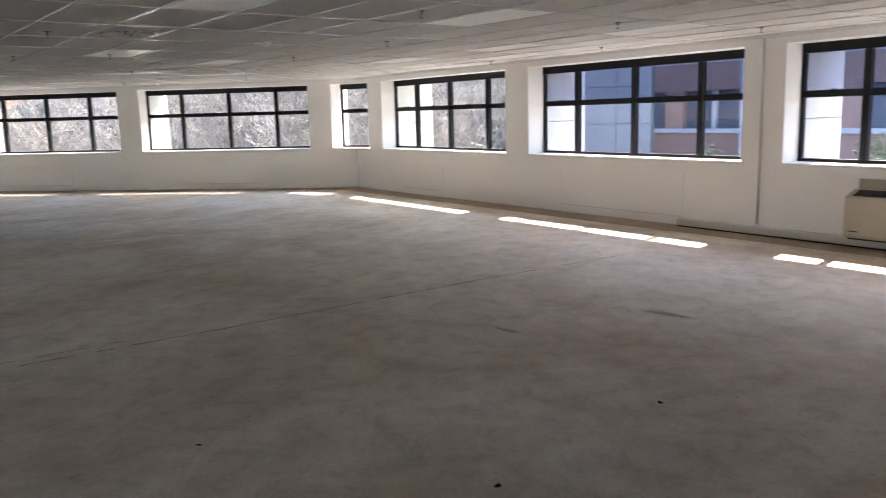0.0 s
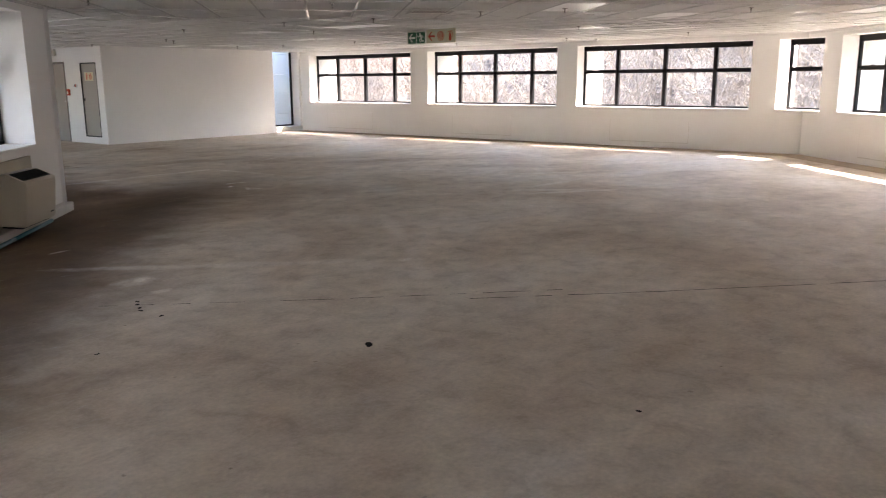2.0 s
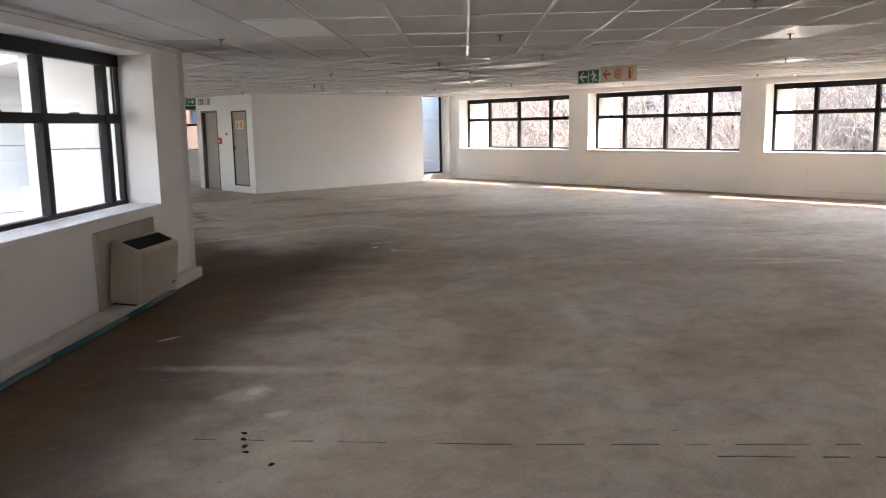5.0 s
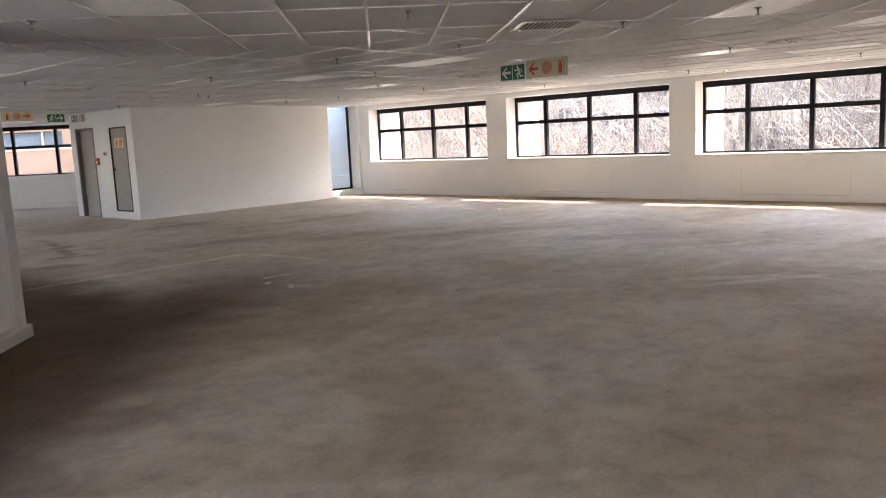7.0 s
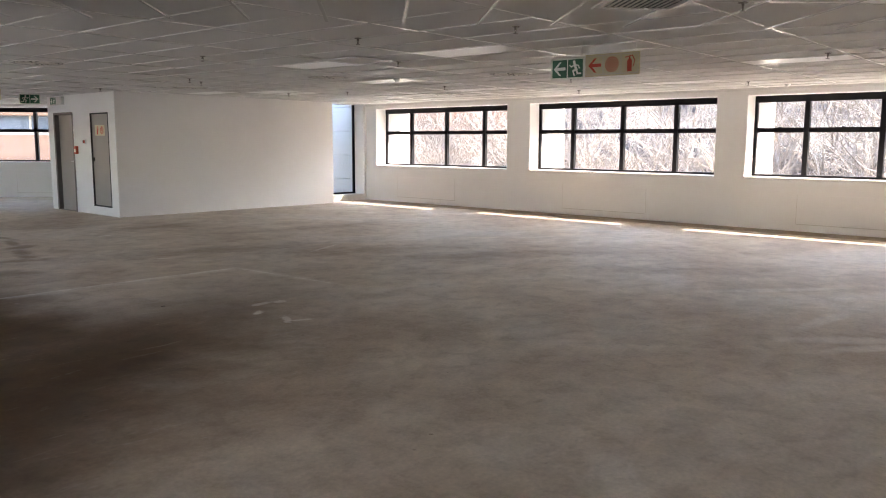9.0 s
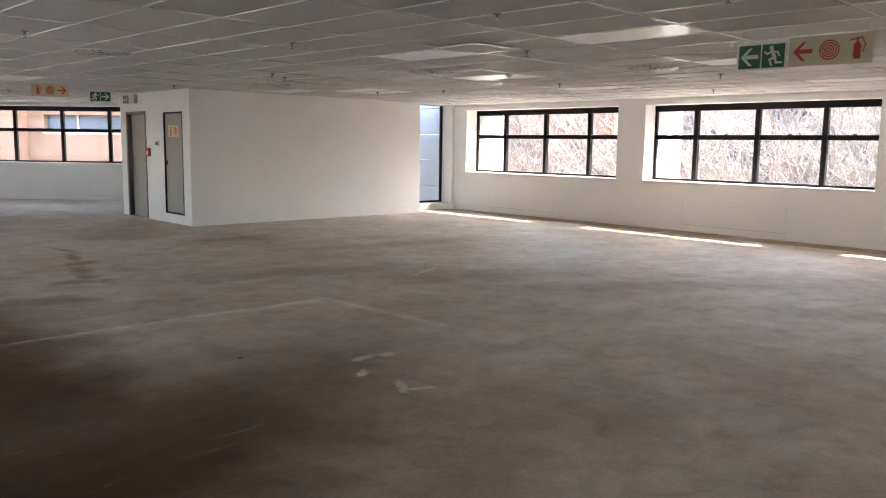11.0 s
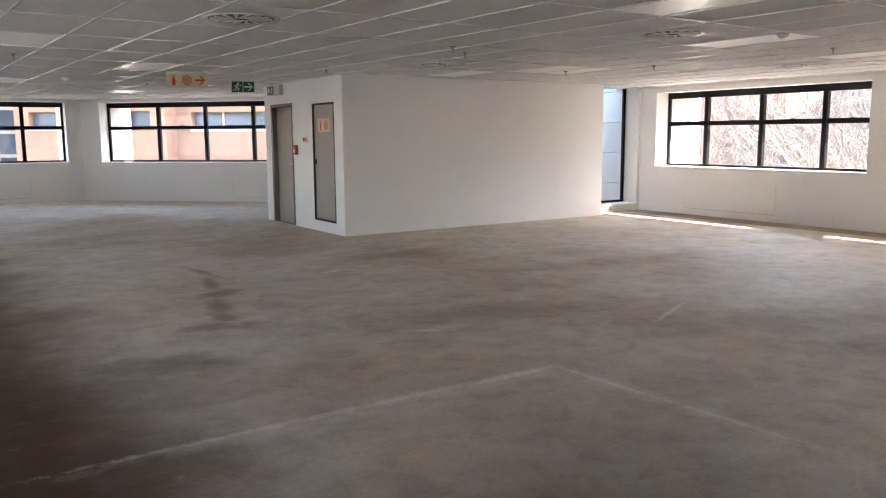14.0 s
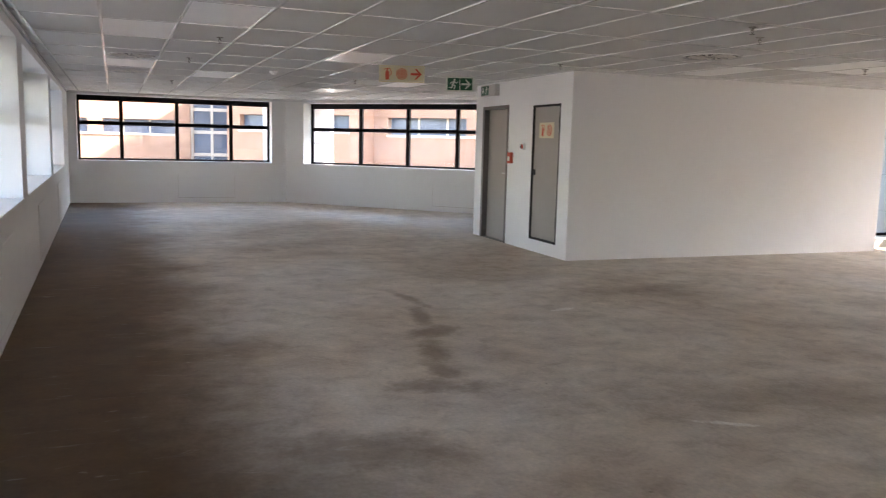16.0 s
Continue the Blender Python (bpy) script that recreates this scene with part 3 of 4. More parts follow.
def bank():
    """Scrubby slope that rises behind the east windows."""
    bm = bmesh.new()
    nu, nv = 60, 26
    rows = []
    for i in range(nu + 1):
        row = []
        for j in range(nv + 1):
            y = 1.0 + i * 1.05
            k = j / nv
            x = 27 + k * 16
            fall = 1 - 0.55 * min(max((y - 27) / 9, 0), 1)
            z = -3.52 + 9.0 * fall * k ** 0.9 + 0.5 * noise.noise((x * 0.4, y * 0.4, 0)) * min(1, k * 5) + 0.22 * noise.noise((x * 1.9, y * 1.9, 3)) * min(1, k * 5)
            row.append(bm.verts.new((x, y, z)))
        rows.append(row)
    for i in range(nu):
        for j in range(nv):
            bm.faces.new((rows[i][j], rows[i][j + 1], rows[i + 1][j + 1], rows[i + 1][j]))
    me = bpy.data.meshes.new("bank")
    bm.to_mesh(me)
    bm.free()
    me.materials.append(SCRUB)
    return tagged(new("bank", me), "dry scrub-covered bank beyond the windows", "bank", kind="structure")


bank()


def bare_tree(seed, height, limbs, leafy=0):
    """Leafless tree: tapered trunk, forked limbs, and a haze of fine twigs; leafy adds small leaves."""
    r = random.Random(seed)
    wood, leaves = bmesh.new(), bmesh.new()

    def grow(p, d, ln, rad, depth):
        segs = 3 if depth < 2 else 2
        for _ in range(segs):
            nd = (d + Vector((r.gauss(0, 0.16), r.gauss(0, 0.16), r.gauss(0.03, 0.10)))).normalized()
            q = p + nd * ln / segs
            add_tube(wood, p, q, rad, rad * 0.8, 5 if depth < 2 else 3, 0, False)
            p, d, rad = q, nd, rad * 0.8
            if depth < 4:
                for _ in range(2 if depth else 3):
                    side_d = (d + Vector((r.gauss(0, 0.62), r.gauss(0, 0.62), r.gauss(0.12, 0.42)))).normalized()
                    if r.random() < (0.92 if depth < 3 else 0.6):
                        grow(p, side_d, ln * r.uniform(0.5, 0.72), max(rad * 0.58, 0.012), depth + 1)
            if leafy and depth >= 2:
                for _ in range(leafy):
                    c = p + Vector((r.gauss(0, 0.16), r.gauss(0, 0.16), r.gauss(0, 0.16)))
                    a1 = Vector((r.gauss(0, 1), r.gauss(0, 1), r.gauss(0, 1))).normalized() * 0.07
                    b1 = Vector((r.gauss(0, 1), r.gauss(0, 1), r.gauss(0, 1))).normalized() * 0.05
                    leaves.faces.new([leaves.verts.new(c + w) for w in (-a1, b1, a1, -b1)])
    for _ in range(limbs):
        grow(Vector((r.gauss(0, 0.15), r.gauss(0, 0.15), -0.2)), Vector((r.gauss(0, 0.25), r.gauss(0, 0.25), 1)).normalized(), height * r.uniform(0.5, 0.62), 0.028 * height ** 0.5, 1)
    base = tagged(new("tree"), "green-leaved young tree outside the window" if leafy else "leafless pale winter tree outside the window", "tree")
    me = bpy.data.meshes.new("branches")
    wood.to_mesh(me)
    me.materials.append(BARK)
    o = new("branches", me)
    o.parent = base
    if leafy:
        me = bpy.data.meshes.new("leaves")
        leaves.to_mesh(me)
        me.materials.append(LEAF)
        o = new("leaves", me)
        o.parent = base
    wood.free()
    leaves.free()
    return base


def bank_height(x, y):
    k = min(max((x - 27) / 16, 0), 1)
    return -3.6 + 9.0 * (1 - 0.55 * min(max((y - 27) / 9, 0), 1)) * k ** 0.9


kinds = [bare_tree(k + 3, 5.2 + 0.5 * k, 3) for k in range(4)]
rt = random.Random(8)
spots = []
for k in range(96):
    y = 2.6 + k * 0.42 + rt.uniform(-0.5, 0.5)
    x = rt.uniform(23.0 if y < 27 else 26.0, 34)
    spots.append((x, y))
for k, (x, y) in enumerate(spots):
    m = pose(x, y, bank_height(x, y), rt.uniform(-5, 5), rt.uniform(-5, 5), rt.uniform(0, 360))
    if k < 4:
        kinds[k].matrix_basis = m
        kinds[k]["group"] = "winter trees on the bank"
    else:
        copy_thing(kinds[k % 4], m)
green = bare_tree(21, 4.6, 3, 9)
green.matrix_basis = pose(19.5, -9.0, -3.5)
green["group"] = "leafy trees outside"
copy_thing(green, pose(27.8, -5.6, -4.4, 0, 0, 100))
copy_thing(green, pose(21.5, -12.5, -3.2, 0, 0, 200))


def office_block(name, label, m, width, depth, storeys, rise, base, wall_mat, band_mat, bay, glass_frac=0.5, fins=True):
    """Block with ribbon windows in real recesses, bands, piers and a parapet."""
    top = tagged(new(name), label, "building")
    top.matrix_basis = m
    body, bands = bmesh.new(), bmesh.new()
    sheet = None
    h = storeys * rise
    add_box(body, 0.3, width - 0.3, 0.35, depth, base, base + h)
    for k in range(storeys):
        z = base + k * rise
        zs = z + rise * (1 - glass_frac) * 0.75
        ze = zs + rise * glass_frac
        add_box(body, 0, width, 0, 0.35, z, zs)
        add_box(body, 0, width, 0, 0.35, ze, z + rise)
        add_box(bands, -0.04, width + 0.04, -0.08, 0.1, zs - 0.22, zs)
        n = int(width / bay)
        for b in range(n + 1):
            xa = b * width / n
            pw = 0.55 if b % 2 == 0 else 0.12
            add_box(body if b % 2 == 0 else bands, max(xa - pw, 0), min(xa + pw, width), -0.02 if b % 2 == 0 else 0.1, 0.35, zs + 0.002, ze - 0.002)
            if b < n:
                if sheet is None:
                    gb = bmesh.new()
                    add_box(gb, 0.1, width / n - 0.1, 0.28, 0.33, 0, ze - zs)
                    pane = finish(gb, "window", BLUEGLASS, pose(xa, 0, zs), top)
                    sheet = pane.data
                else:
                    pane = new("window", sheet)
                    pane.parent = top
                    pane.matrix_basis = pose(xa, 0, zs)
        if fins:
            for b in range(0, n + 1, 4):
                xa = b * width / n
                add_box(bands, xa - 0.5, xa + 0.5, -0.45, -0.021, z, z + rise - 0.01)
    add_box(bands, -0.15, width + 0.15, -0.15, depth, base + h, base + h + 0.5)
    finish(body, "wall", wall_mat, None, top)
    finish(bands, "band", band_mat, None, top)
    return top


def brick_block(label, m, sections, storeys, rise, base, depth=12.0):
    """Salmon brick block: bays at two depths with recessed ribbon windows and pale sills, between tall glazed slots in pale frames."""
    top = tagged(new("office_block"), label, "building")
    top.matrix_basis = m
    body, bands, glass = bmesh.new(), bmesh.new(), bmesh.new()
    h, x = storeys * rise, 0.0
    for kind, w, out, lo, hi in sections:
        f = -out
        add_box(body, x, x + w, 0.9, depth, base, base + h)
        if kind == "slot":
            add_box(glass, x + 0.25, x + w - 0.25, 0.5, 0.58, base, base + h)
            for c in range(int(w / 1.3) + 1):
                xa = x + 0.12 + c * (w - 0.24) / int(w / 1.3)
                add_box(bands, xa - 0.09, xa + 0.09, 0.4, 0.88, base, base + h)
            for k in range(storeys * 2):
                add_box(bands, x + 0.22, x + w - 0.22, 0.42, 0.49, base + k * rise / 2, base + k * rise / 2 + 0.22)
        else:
            for k in range(storeys):
                z = base + k * rise
                za, zb = z + lo * rise, z + hi * rise
                add_box(body, x, x + w, f, 0.896, z, za)
                add_box(body, x, x + w, f, 0.896, zb, z + rise)
                add_box(body, x, x + 0.9, f, 0.896, za, zb)
                add_box(body, x + w - 0.9, x + w, f, 0.896, za, zb)
                add_box(bands, x + 0.85, x + w - 0.85, f - 0.07, f + 0.1, za - 0.14, za + 0.002)
                add_box(glass, x + 0.9, x + w - 0.9, f + 0.45, f + 0.5, za, zb)
                n = max(1, int((w - 1.8) / 1.5))
                for c in range(1, n):
                    xa = x + 0.9 + c * (w - 1.8) / n
                    add_box(bands, xa - 0.05, xa + 0.05, f + 0.36, f + 0.44, za, zb)
                    if c % 3 == 0:
                        add_box(body, xa - 0.45, xa + 0.45, f, f + 0.44, za + 0.002, zb - 0.002)
        add_box(bands, x, x + w, f - 0.1 if kind != "slot" else 0.3, depth, base + h, base + h + 0.45)
        x += w
    finish(body, "wall", BRICK, None, top)
    finish(bands, "band", PALECONC, None, top)
    finish(glass, "window", BLUEGLASS, None, top)
    return top


BAYS = [("bay", 13, 0.0, 0.50, 0.80), ("slot", 5.5, 0, 0, 0), ("bay", 9, 1.4, 0.52, 0.80), ("bay", 12, 0.2, 0.48, 0.78), ("slot", 4.2, 0, 0, 0), ("bay", 8, 1.2, 0.52, 0.82),
        ("slot", 5.0, 0, 0, 0), ("bay", 11, 0.0, 0.50, 0.78), ("bay", 14, 1.5, 0.50, 0.80)]
brick_block("salmon brick office block with ribbon windows and glazed slots", pose(-31, 70, 0, 0, 0, -3), BAYS, 5, 3.1, -5.95)
brick_block("salmon brick office wing with pale sills and ribbon windows", pose(11, 60, 0, 0, 0, -42), BAYS[2:6], 5, 3.1, -5.75)
office_block("office_block", "grey-blue glazed office block with red panels", pose(46, -2, 0, 0, 0, 225), 46, 12, 4, 3.4, -4.0, REDPANEL, GREYPANEL, 2.2, 0.55)
office_block("office_block", "white precast office wing across the court", pose(-22, 2, 0, 0, 0, 40), 30, 10, 4, 3.3, -4.0, GREYPANEL, FACADE, 2.6, 0.5, False)
office_block("office_block", "salmon brick office block beyond the trees", pose(47, 62, 0, 0, 0, -90), 26, 10, 3, 3.2, -3.55, BRICK, GREYPANEL, 2.6, 0.32, False)


def panel_annex(m, width, depth, rows, cols, rise):
    """Pale clad annex: a plain core with separate cladding panels in front, open joints between them."""
    top = tagged(new("annex"), "pale grey panel-clad annex outside the window", "building")
    top.matrix_basis = m
    box_part("core", ANNEXPANEL, (0.02, width - 0.02, 0.09, depth, -3.5, -3.5 + rows * rise), None, top)
    share = None
    w = width / cols
    for r in range(rows):
        for c in range(cols):
            at = pose(c * w, 0, -3.5 + r * rise)
            if share is None:
                p = box_part("panel", ANNEXPANEL, (0.02, w - 0.02, 0.0, 0.08, 0.02, rise - 0.02), at, top)
                share = p.data
            else:
                p = new("panel", share)
                p.parent, p.matrix_basis = top, at
    return top


panel_annex(pose(34.2, 0.9, 0, 0, 0, -97), 4.2, 5, 7, 3, 1.5)


# ---- core door, riser door, wall fittings ----
def core_door():
    d = tagged(new("door_1"), "closed grey painted steel door in a dark frame", "door", kind="structure")
    d.matrix_basis = pose(CX, 0, 0)
    ya, yb, zt = 21.20, 22.16, 2.07
    bm = bmesh.new()
    for box in ((-0.012, 0.16, ya, ya + 0.045, 0, zt), (-0.012, 0.16, yb - 0.07, yb, 0, zt), (-0.012, 0.16, ya + 0.045, yb - 0.07, zt - 0.05, zt)):
        add_box(bm, *box)
    finish(bm, "frame", DOORDARK, None, d, 0.004, 1)
    box_part("leaf", DOORGREY, (0.075, 0.118, ya + 0.049, yb - 0.074, 0.008, zt - 0.054), None, d, 0.003)
    bm = bmesh.new()
    add_box(bm, 0.066, 0.075, ya + 0.085, ya + 0.125, 0.93, 1.13)
    add_tube(bm, (0.068, ya + 0.105, 1.05), (0.022, ya + 0.105, 1.05), 0.010, 0.010, 10)
    add_tube(bm, (0.024, ya + 0.098, 1.05), (0.024, ya + 0.225, 1.05), 0.010, 0.009, 10)
    tagged(finish(bm, "handle", CHROME, None, d, 0.0), "steel lever handle")
    bm = bmesh.new()
    add_box(bm, 0.060, 0.075, ya + 0.06, ya + 0.115, 1.20, 1.27)
    add_tube(bm, (0.062, ya + 0.088, 1.235), (0.03, ya + 0.088, 1.235), 0.022, 0.018, 10)
    tagged(finish(bm, "lock", DARK, None, d), "dark lock knob")
    tagged(box_part("threshold", DOORDARK, (0.0, 0.2, ya + 0.045, yb - 0.07, -0.002, 0.006), None, d), "dark metal threshold")
    box_part("backing", DARK, (0.16, 0.19, ya, yb, 0, zt), None, d)


def riser_door():
    d = tagged(new("door_2"), "closed grey service riser door set above the floor", "door", kind="structure")
    d.matrix_basis = pose(CX, 0, 0)
    ya, yb, za, zb = 19.61, 20.40, 0.17, 2.03
    bm = bmesh.new()
    for box in ((-0.006, 0.10, ya, ya + 0.022, za, zb), (-0.006, 0.10, yb - 0.022, yb, za, zb), (-0.006, 0.10, ya + 0.022, yb - 0.022, zb - 0.024, zb), (-0.006, 0.10, ya + 0.022, yb - 0.022, za, za + 0.024)):
        add_box(bm, *box)
    finish(bm, "frame", DARK, None, d, 0.002, 1)
    box_part("leaf", DOORGREY, (0.018, 0.055, ya + 0.027, yb - 0.027, za + 0.029, zb - 0.029), None, d, 0.003)
    tagged(box_part("latch", DARK, (0.004, 0.018, yb - 0.10, yb - 0.055, 1.07, 1.15), None, d, 0.003), "small black latch")
    bm = bmesh.new()
    for z in (0.40, 1.75):
        add_tube(bm, (0.004, ya + 0.03, z), (0.004, ya + 0.03, z + 0.13), 0.009, 0.009, 8)
    tagged(finish(bm, "hinge", DARK, None, d), "black hinge")
    box_part("backing", DARK, (0.10, 0.14, ya, yb, za, zb), None, d)


core_door()
riser_door()


# pictograms, drawn flat: a square tile of side s on the plane x = 0, y running right to left as seen
def flat_poly(bm, pts, depth, mat):
    vs = [bm.verts.new((-depth, -a, b)) for a, b in pts]
    bm.faces.new(vs).material_index = mat


def arrow_shape(bm, cx, cz, s, mat, right, depth):
    k = 1 if right else -1
    flat_poly(bm, [(cx + k * 0.40 * s, cz), (cx + k * 0.02 * s, cz + 0.38 * s), (cx - k * 0.12 * s, cz + 0.38 * s), (cx + k * 0.14 * s, cz + 0.09 * s), (cx + k * 0.14 * s, cz - 0.09 * s), (cx - k * 0.12 * s, cz - 0.38 * s), (cx + k * 0.02 * s, cz - 0.38 * s)][::-k], depth, mat)
    flat_poly(bm, [(cx - k * 0.40 * s, cz - 0.085 * s), (cx + k * 0.2 * s, cz - 0.085 * s), (cx + k * 0.2 * s, cz + 0.085 * s), (cx - k * 0.40 * s, cz + 0.085 * s)], depth + 0.0004, mat)


def disc(bm, cx, cz, r, mat, depth, n=16):
    flat_poly(bm, [(cx + r * math.cos(k * math.tau / n), cz + r * math.sin(k * math.tau / n)) for k in range(n)], depth, mat)


def bar_shape(bm, x0, z0, x1, z1, w, mat, depth):
    d = Vector((x1 - x0, z1 - z0)).normalized() * w / 2
    n = Vector((-d.y, d.x))
    flat_poly(bm, [(x0 - d.x - n.x, z0 - d.y - n.y), (x1 + d.x - n.x, z1 + d.y - n.y), (x1 + d.x + n.x, z1 + d.y + n.y), (x0 - d.x + n.x, z0 - d.y + n.y)], depth, mat)


def running_shape(bm, cx, cz, s, mat, right, depth):
    """Plain exit pictogram of bars and a dot."""
    k = 1 if right else -1
    disc(bm, cx + k * 0.08 * s, cz + 0.33 * s, 0.085 * s, mat, depth)
    for i, (a, b, c, e, w) in enumerate(((0.05, 0.22, -0.06, -0.06, 0.15), (-0.06, -0.06, 0.14, -0.14, 0.10), (0.14, -0.14, 0.06, -0.36, 0.09), (-0.06, -0.06, -0.14, -0.28, 0.10), (-0.14, -0.28, -0.34, -0.28, 0.08),
                                       (0.05, 0.18, 0.24, 0.08, 0.07), (0.24, 0.08, 0.34, 0.16, 0.07), (0.03, 0.18, -0.18, 0.14, 0.07), (-0.18, 0.14, -0.26, 0.0, 0.07))):
        bar_shape(bm, cx + k * a * s, cz + b * s, cx + k * c * s, cz + e * s, w * s, mat, depth + 0.0002 * i)


def reel_shape(bm, cx, cz, s, mat, depth):
    for ring in range(4):
        ro, ri, n = s * (0.38 - ring * 0.095), s * (0.325 - ring * 0.095), 28
        for k in range(n):
            a, b = k * math.tau / n, (k + 1) * math.tau / n
            flat_poly(bm, [(cx + ri * math.cos(a), cz + ri * math.sin(a)), (cx + ro * math.cos(a), cz + ro * math.sin(a)), (cx + ro * math.cos(b), cz + ro * math.sin(b)), (cx + max(ri, 0) * math.cos(b), cz + max(ri, 0) * math.sin(b))], depth, mat)


def extinguisher_shape(bm, cx, cz, s, mat, depth):
    flat_poly(bm, [(cx - 0.13 * s, cz - 0.40 * s), (cx + 0.13 * s, cz - 0.40 * s), (cx + 0.13 * s, cz + 0.12 * s), (cx + 0.06 * s, cz + 0.22 * s), (cx - 0.06 * s, cz + 0.22 * s), (cx - 0.13 * s, cz + 0.12 * s)], depth, mat)
    bar_shape(bm, cx, cz + 0.22 * s, cx, cz + 0.34 * s, 0.07 * s, mat, depth + 0.0003)
    bar_shape(bm, cx - 0.24 * s, cz + 0.30 * s, cx + 0.16 * s, cz + 0.37 * s, 0.05 * s, mat, depth + 0.0006)
    bar_shape(bm, cx + 0.17 * s, cz + 0.34 * s, cx + 0.29 * s, cz + 0.12 * s, 0.045 * s, mat, depth + 0.0003)
    bar_shape(bm, cx + 0.29 * s, cz + 0.12 * s, cx + 0.20 * s, cz - 0.14 * s, 0.045 * s, mat, depth)


def sign_board(m, symbols, right, s, fire, drop):
    """Hanging board; both faces plain, pictograms on the near face."""
    n = len(symbols)
    name = "fire_sign" if fire else "exit_sign"
    top = tagged(new(name), "cream hanging fire equipment sign with red symbols" if fire else "green hanging exit sign with pale symbols", "sign", group="ceiling signs")
    top.matrix_basis = m
    e = 0.012
    back = box_part("board", CREAM if fire else PALE, (0, 0.006, -n * s - e, e, -s - e, e), None, top, 0.002)
    bm = bmesh.new()
    for k, kind in enumerate(symbols):
        cx, cz = (k + 0.5) * s, -0.5 * s
        q = 0.47 * s
        if not fire:
            flat_poly(bm, [(cx - q, cz - q), (cx + q, cz - q), (cx + q, cz + q), (cx - q, cz + q)], 0.001, 0)
        else:
            for x0, z0, x1, z1 in ((-q, -q, q, -q), (q, -q, q, q), (q, q, -q, q), (-q, q, -q, -q)):
                bar_shape(bm, cx + x0, cz + z0, cx + x1, cz + z1, 0.004, 2, 0.001)
        mat = 3 if fire else 1
        if kind == "arrow":
            arrow_shape(bm, cx, cz, s * 0.95, mat, right, 0.002)
        elif kind == "run":
            running_shape(bm, cx, cz, s, mat, right, 0.002)
        elif kind == "reel":
            reel_shape(bm, cx, cz, s, mat, 0.002)
        else:
            extinguisher_shape(bm, cx, cz, s, mat, 0.002)
    me = bpy.data.meshes.new("symbols")
    bm.to_mesh(me)
    bm.free()
    for mm in (GREEN, PALE, TRUNK, RED):
        me.materials.append(mm)
    o = new("symbols", me)
    o.parent = top
    bm = bmesh.new()
    for y in (-0.03, -n * s + 0.03):
        add_tube(bm, (0.003, y, 0.0), (0.003, y, drop), 0.0025, 0.0025, 6)
    tagged(finish(bm, "hanger", CHROME, None, top), "thin wire hanger")
    return top


sign_board(pose(10.43, 9.11, 2.31), ("arrow", "run"), False, 0.188, False, CEIL - 2.31)
sign_board(pose(10.43, 8.70, 2.325), ("arrow", "reel", "ext"), False, 0.192, True, CEIL - 2.325)
sign_board(pose(8.14, 19.39, 2.345, 0, 0, 70), ("ext", "reel", "arrow"), True, 0.168, True, CEIL - 2.345)
sign_board(pose(9.28, 20.2, 2.33, 0, 0, 70), ("run", "arrow"), True, 0.165, False, CEIL - 2.33)

# exit sign box over the door
box_sign = tagged(new("exit_sign_box"), "grey exit sign box with pale symbols on the core wall", "sign")
box_sign.matrix_basis = pose(CX, 22.12, 2.395)
tagged(box_part("case", TRUNK, (-0.075, 0.0, -0.56, 0.0, -0.17, 0.0), None, box_sign, 0.006), "grey plastic case")
bm = bmesh.new()
flat_poly(bm, [(0.02, -0.155), (0.31, -0.155), (0.31, -0.015), (0.02, -0.015)], 0.0765, 0)
arrow = [(0.09, -0.14), (0.135, -0.08), (0.105, -0.08), (0.105, -0.03), (0.075, -0.03), (0.075, -0.08), (0.045, -0.08)]
flat_poly(bm, arrow, 0.0775, 1)
running_shape(bm, 0.22, -0.085, 0.14, 1, True, 0.0776)
me = bpy.data.meshes.new("symbols")
bm.to_mesh(me)
bm.free()
for mm in (GREEN, PALE):
    me.materials.append(mm)
new("symbols", me).parent = box_sign

# notice on the riser door, call point, key switch
notice = tagged(new("notice"), "small cream fire notice on the riser door", "sign")
notice.matrix_basis = pose(CX + 0.018, 20.23, 1.79)
box_part("sheet", CREAM, (-0.004, 0.0, -0.42, 0.0, -0.21, 0.0), None, notice)
for nm, draw, at in (("extinguisher_symbol", extinguisher_shape, 0.11), ("hose_reel_symbol", reel_shape, 0.30)):
    bm = bmesh.new()
    draw(bm, at, -0.105, 0.2, 0, 0.006)
    me = bpy.data.meshes.new(nm)
    bm.to_mesh(me)
    bm.free()
    me.materials.append(RED)
    new(nm, me).parent = notice
call = tagged(new("fire_call_point"), "red fire call point box beside the grey door", "call point")
call.matrix_basis = pose(CX, 21.06, 1.29)
box_part("case", RED, (-0.05, 0.0, -0.055, 0.055, -0.08, 0.08), None, call, 0.008)
tagged(box_part("plate", PALE, (-0.054, -0.05, -0.03, 0.03, -0.045, 0.02), None, call), "pale push plate")
switch = tagged(new("key_switch"), "small white key switch with red face on the wall", "switch")
switch.matrix_basis = pose(CX, 20.66, 1.46)
box_part("case", SILLPAINT, (-0.035, 0.0, -0.05, 0.05, -0.045, 0.045), None, switch, 0.006)
tagged(box_part("face", RED, (-0.039, -0.035, -0.042, 0.004, -0.03, 0.03), None, switch), "red face plate")
tagged(box_part("button", DARK, (-0.039, -0.035, 0.01, 0.042, -0.03, 0.03), None, switch), "dark button")


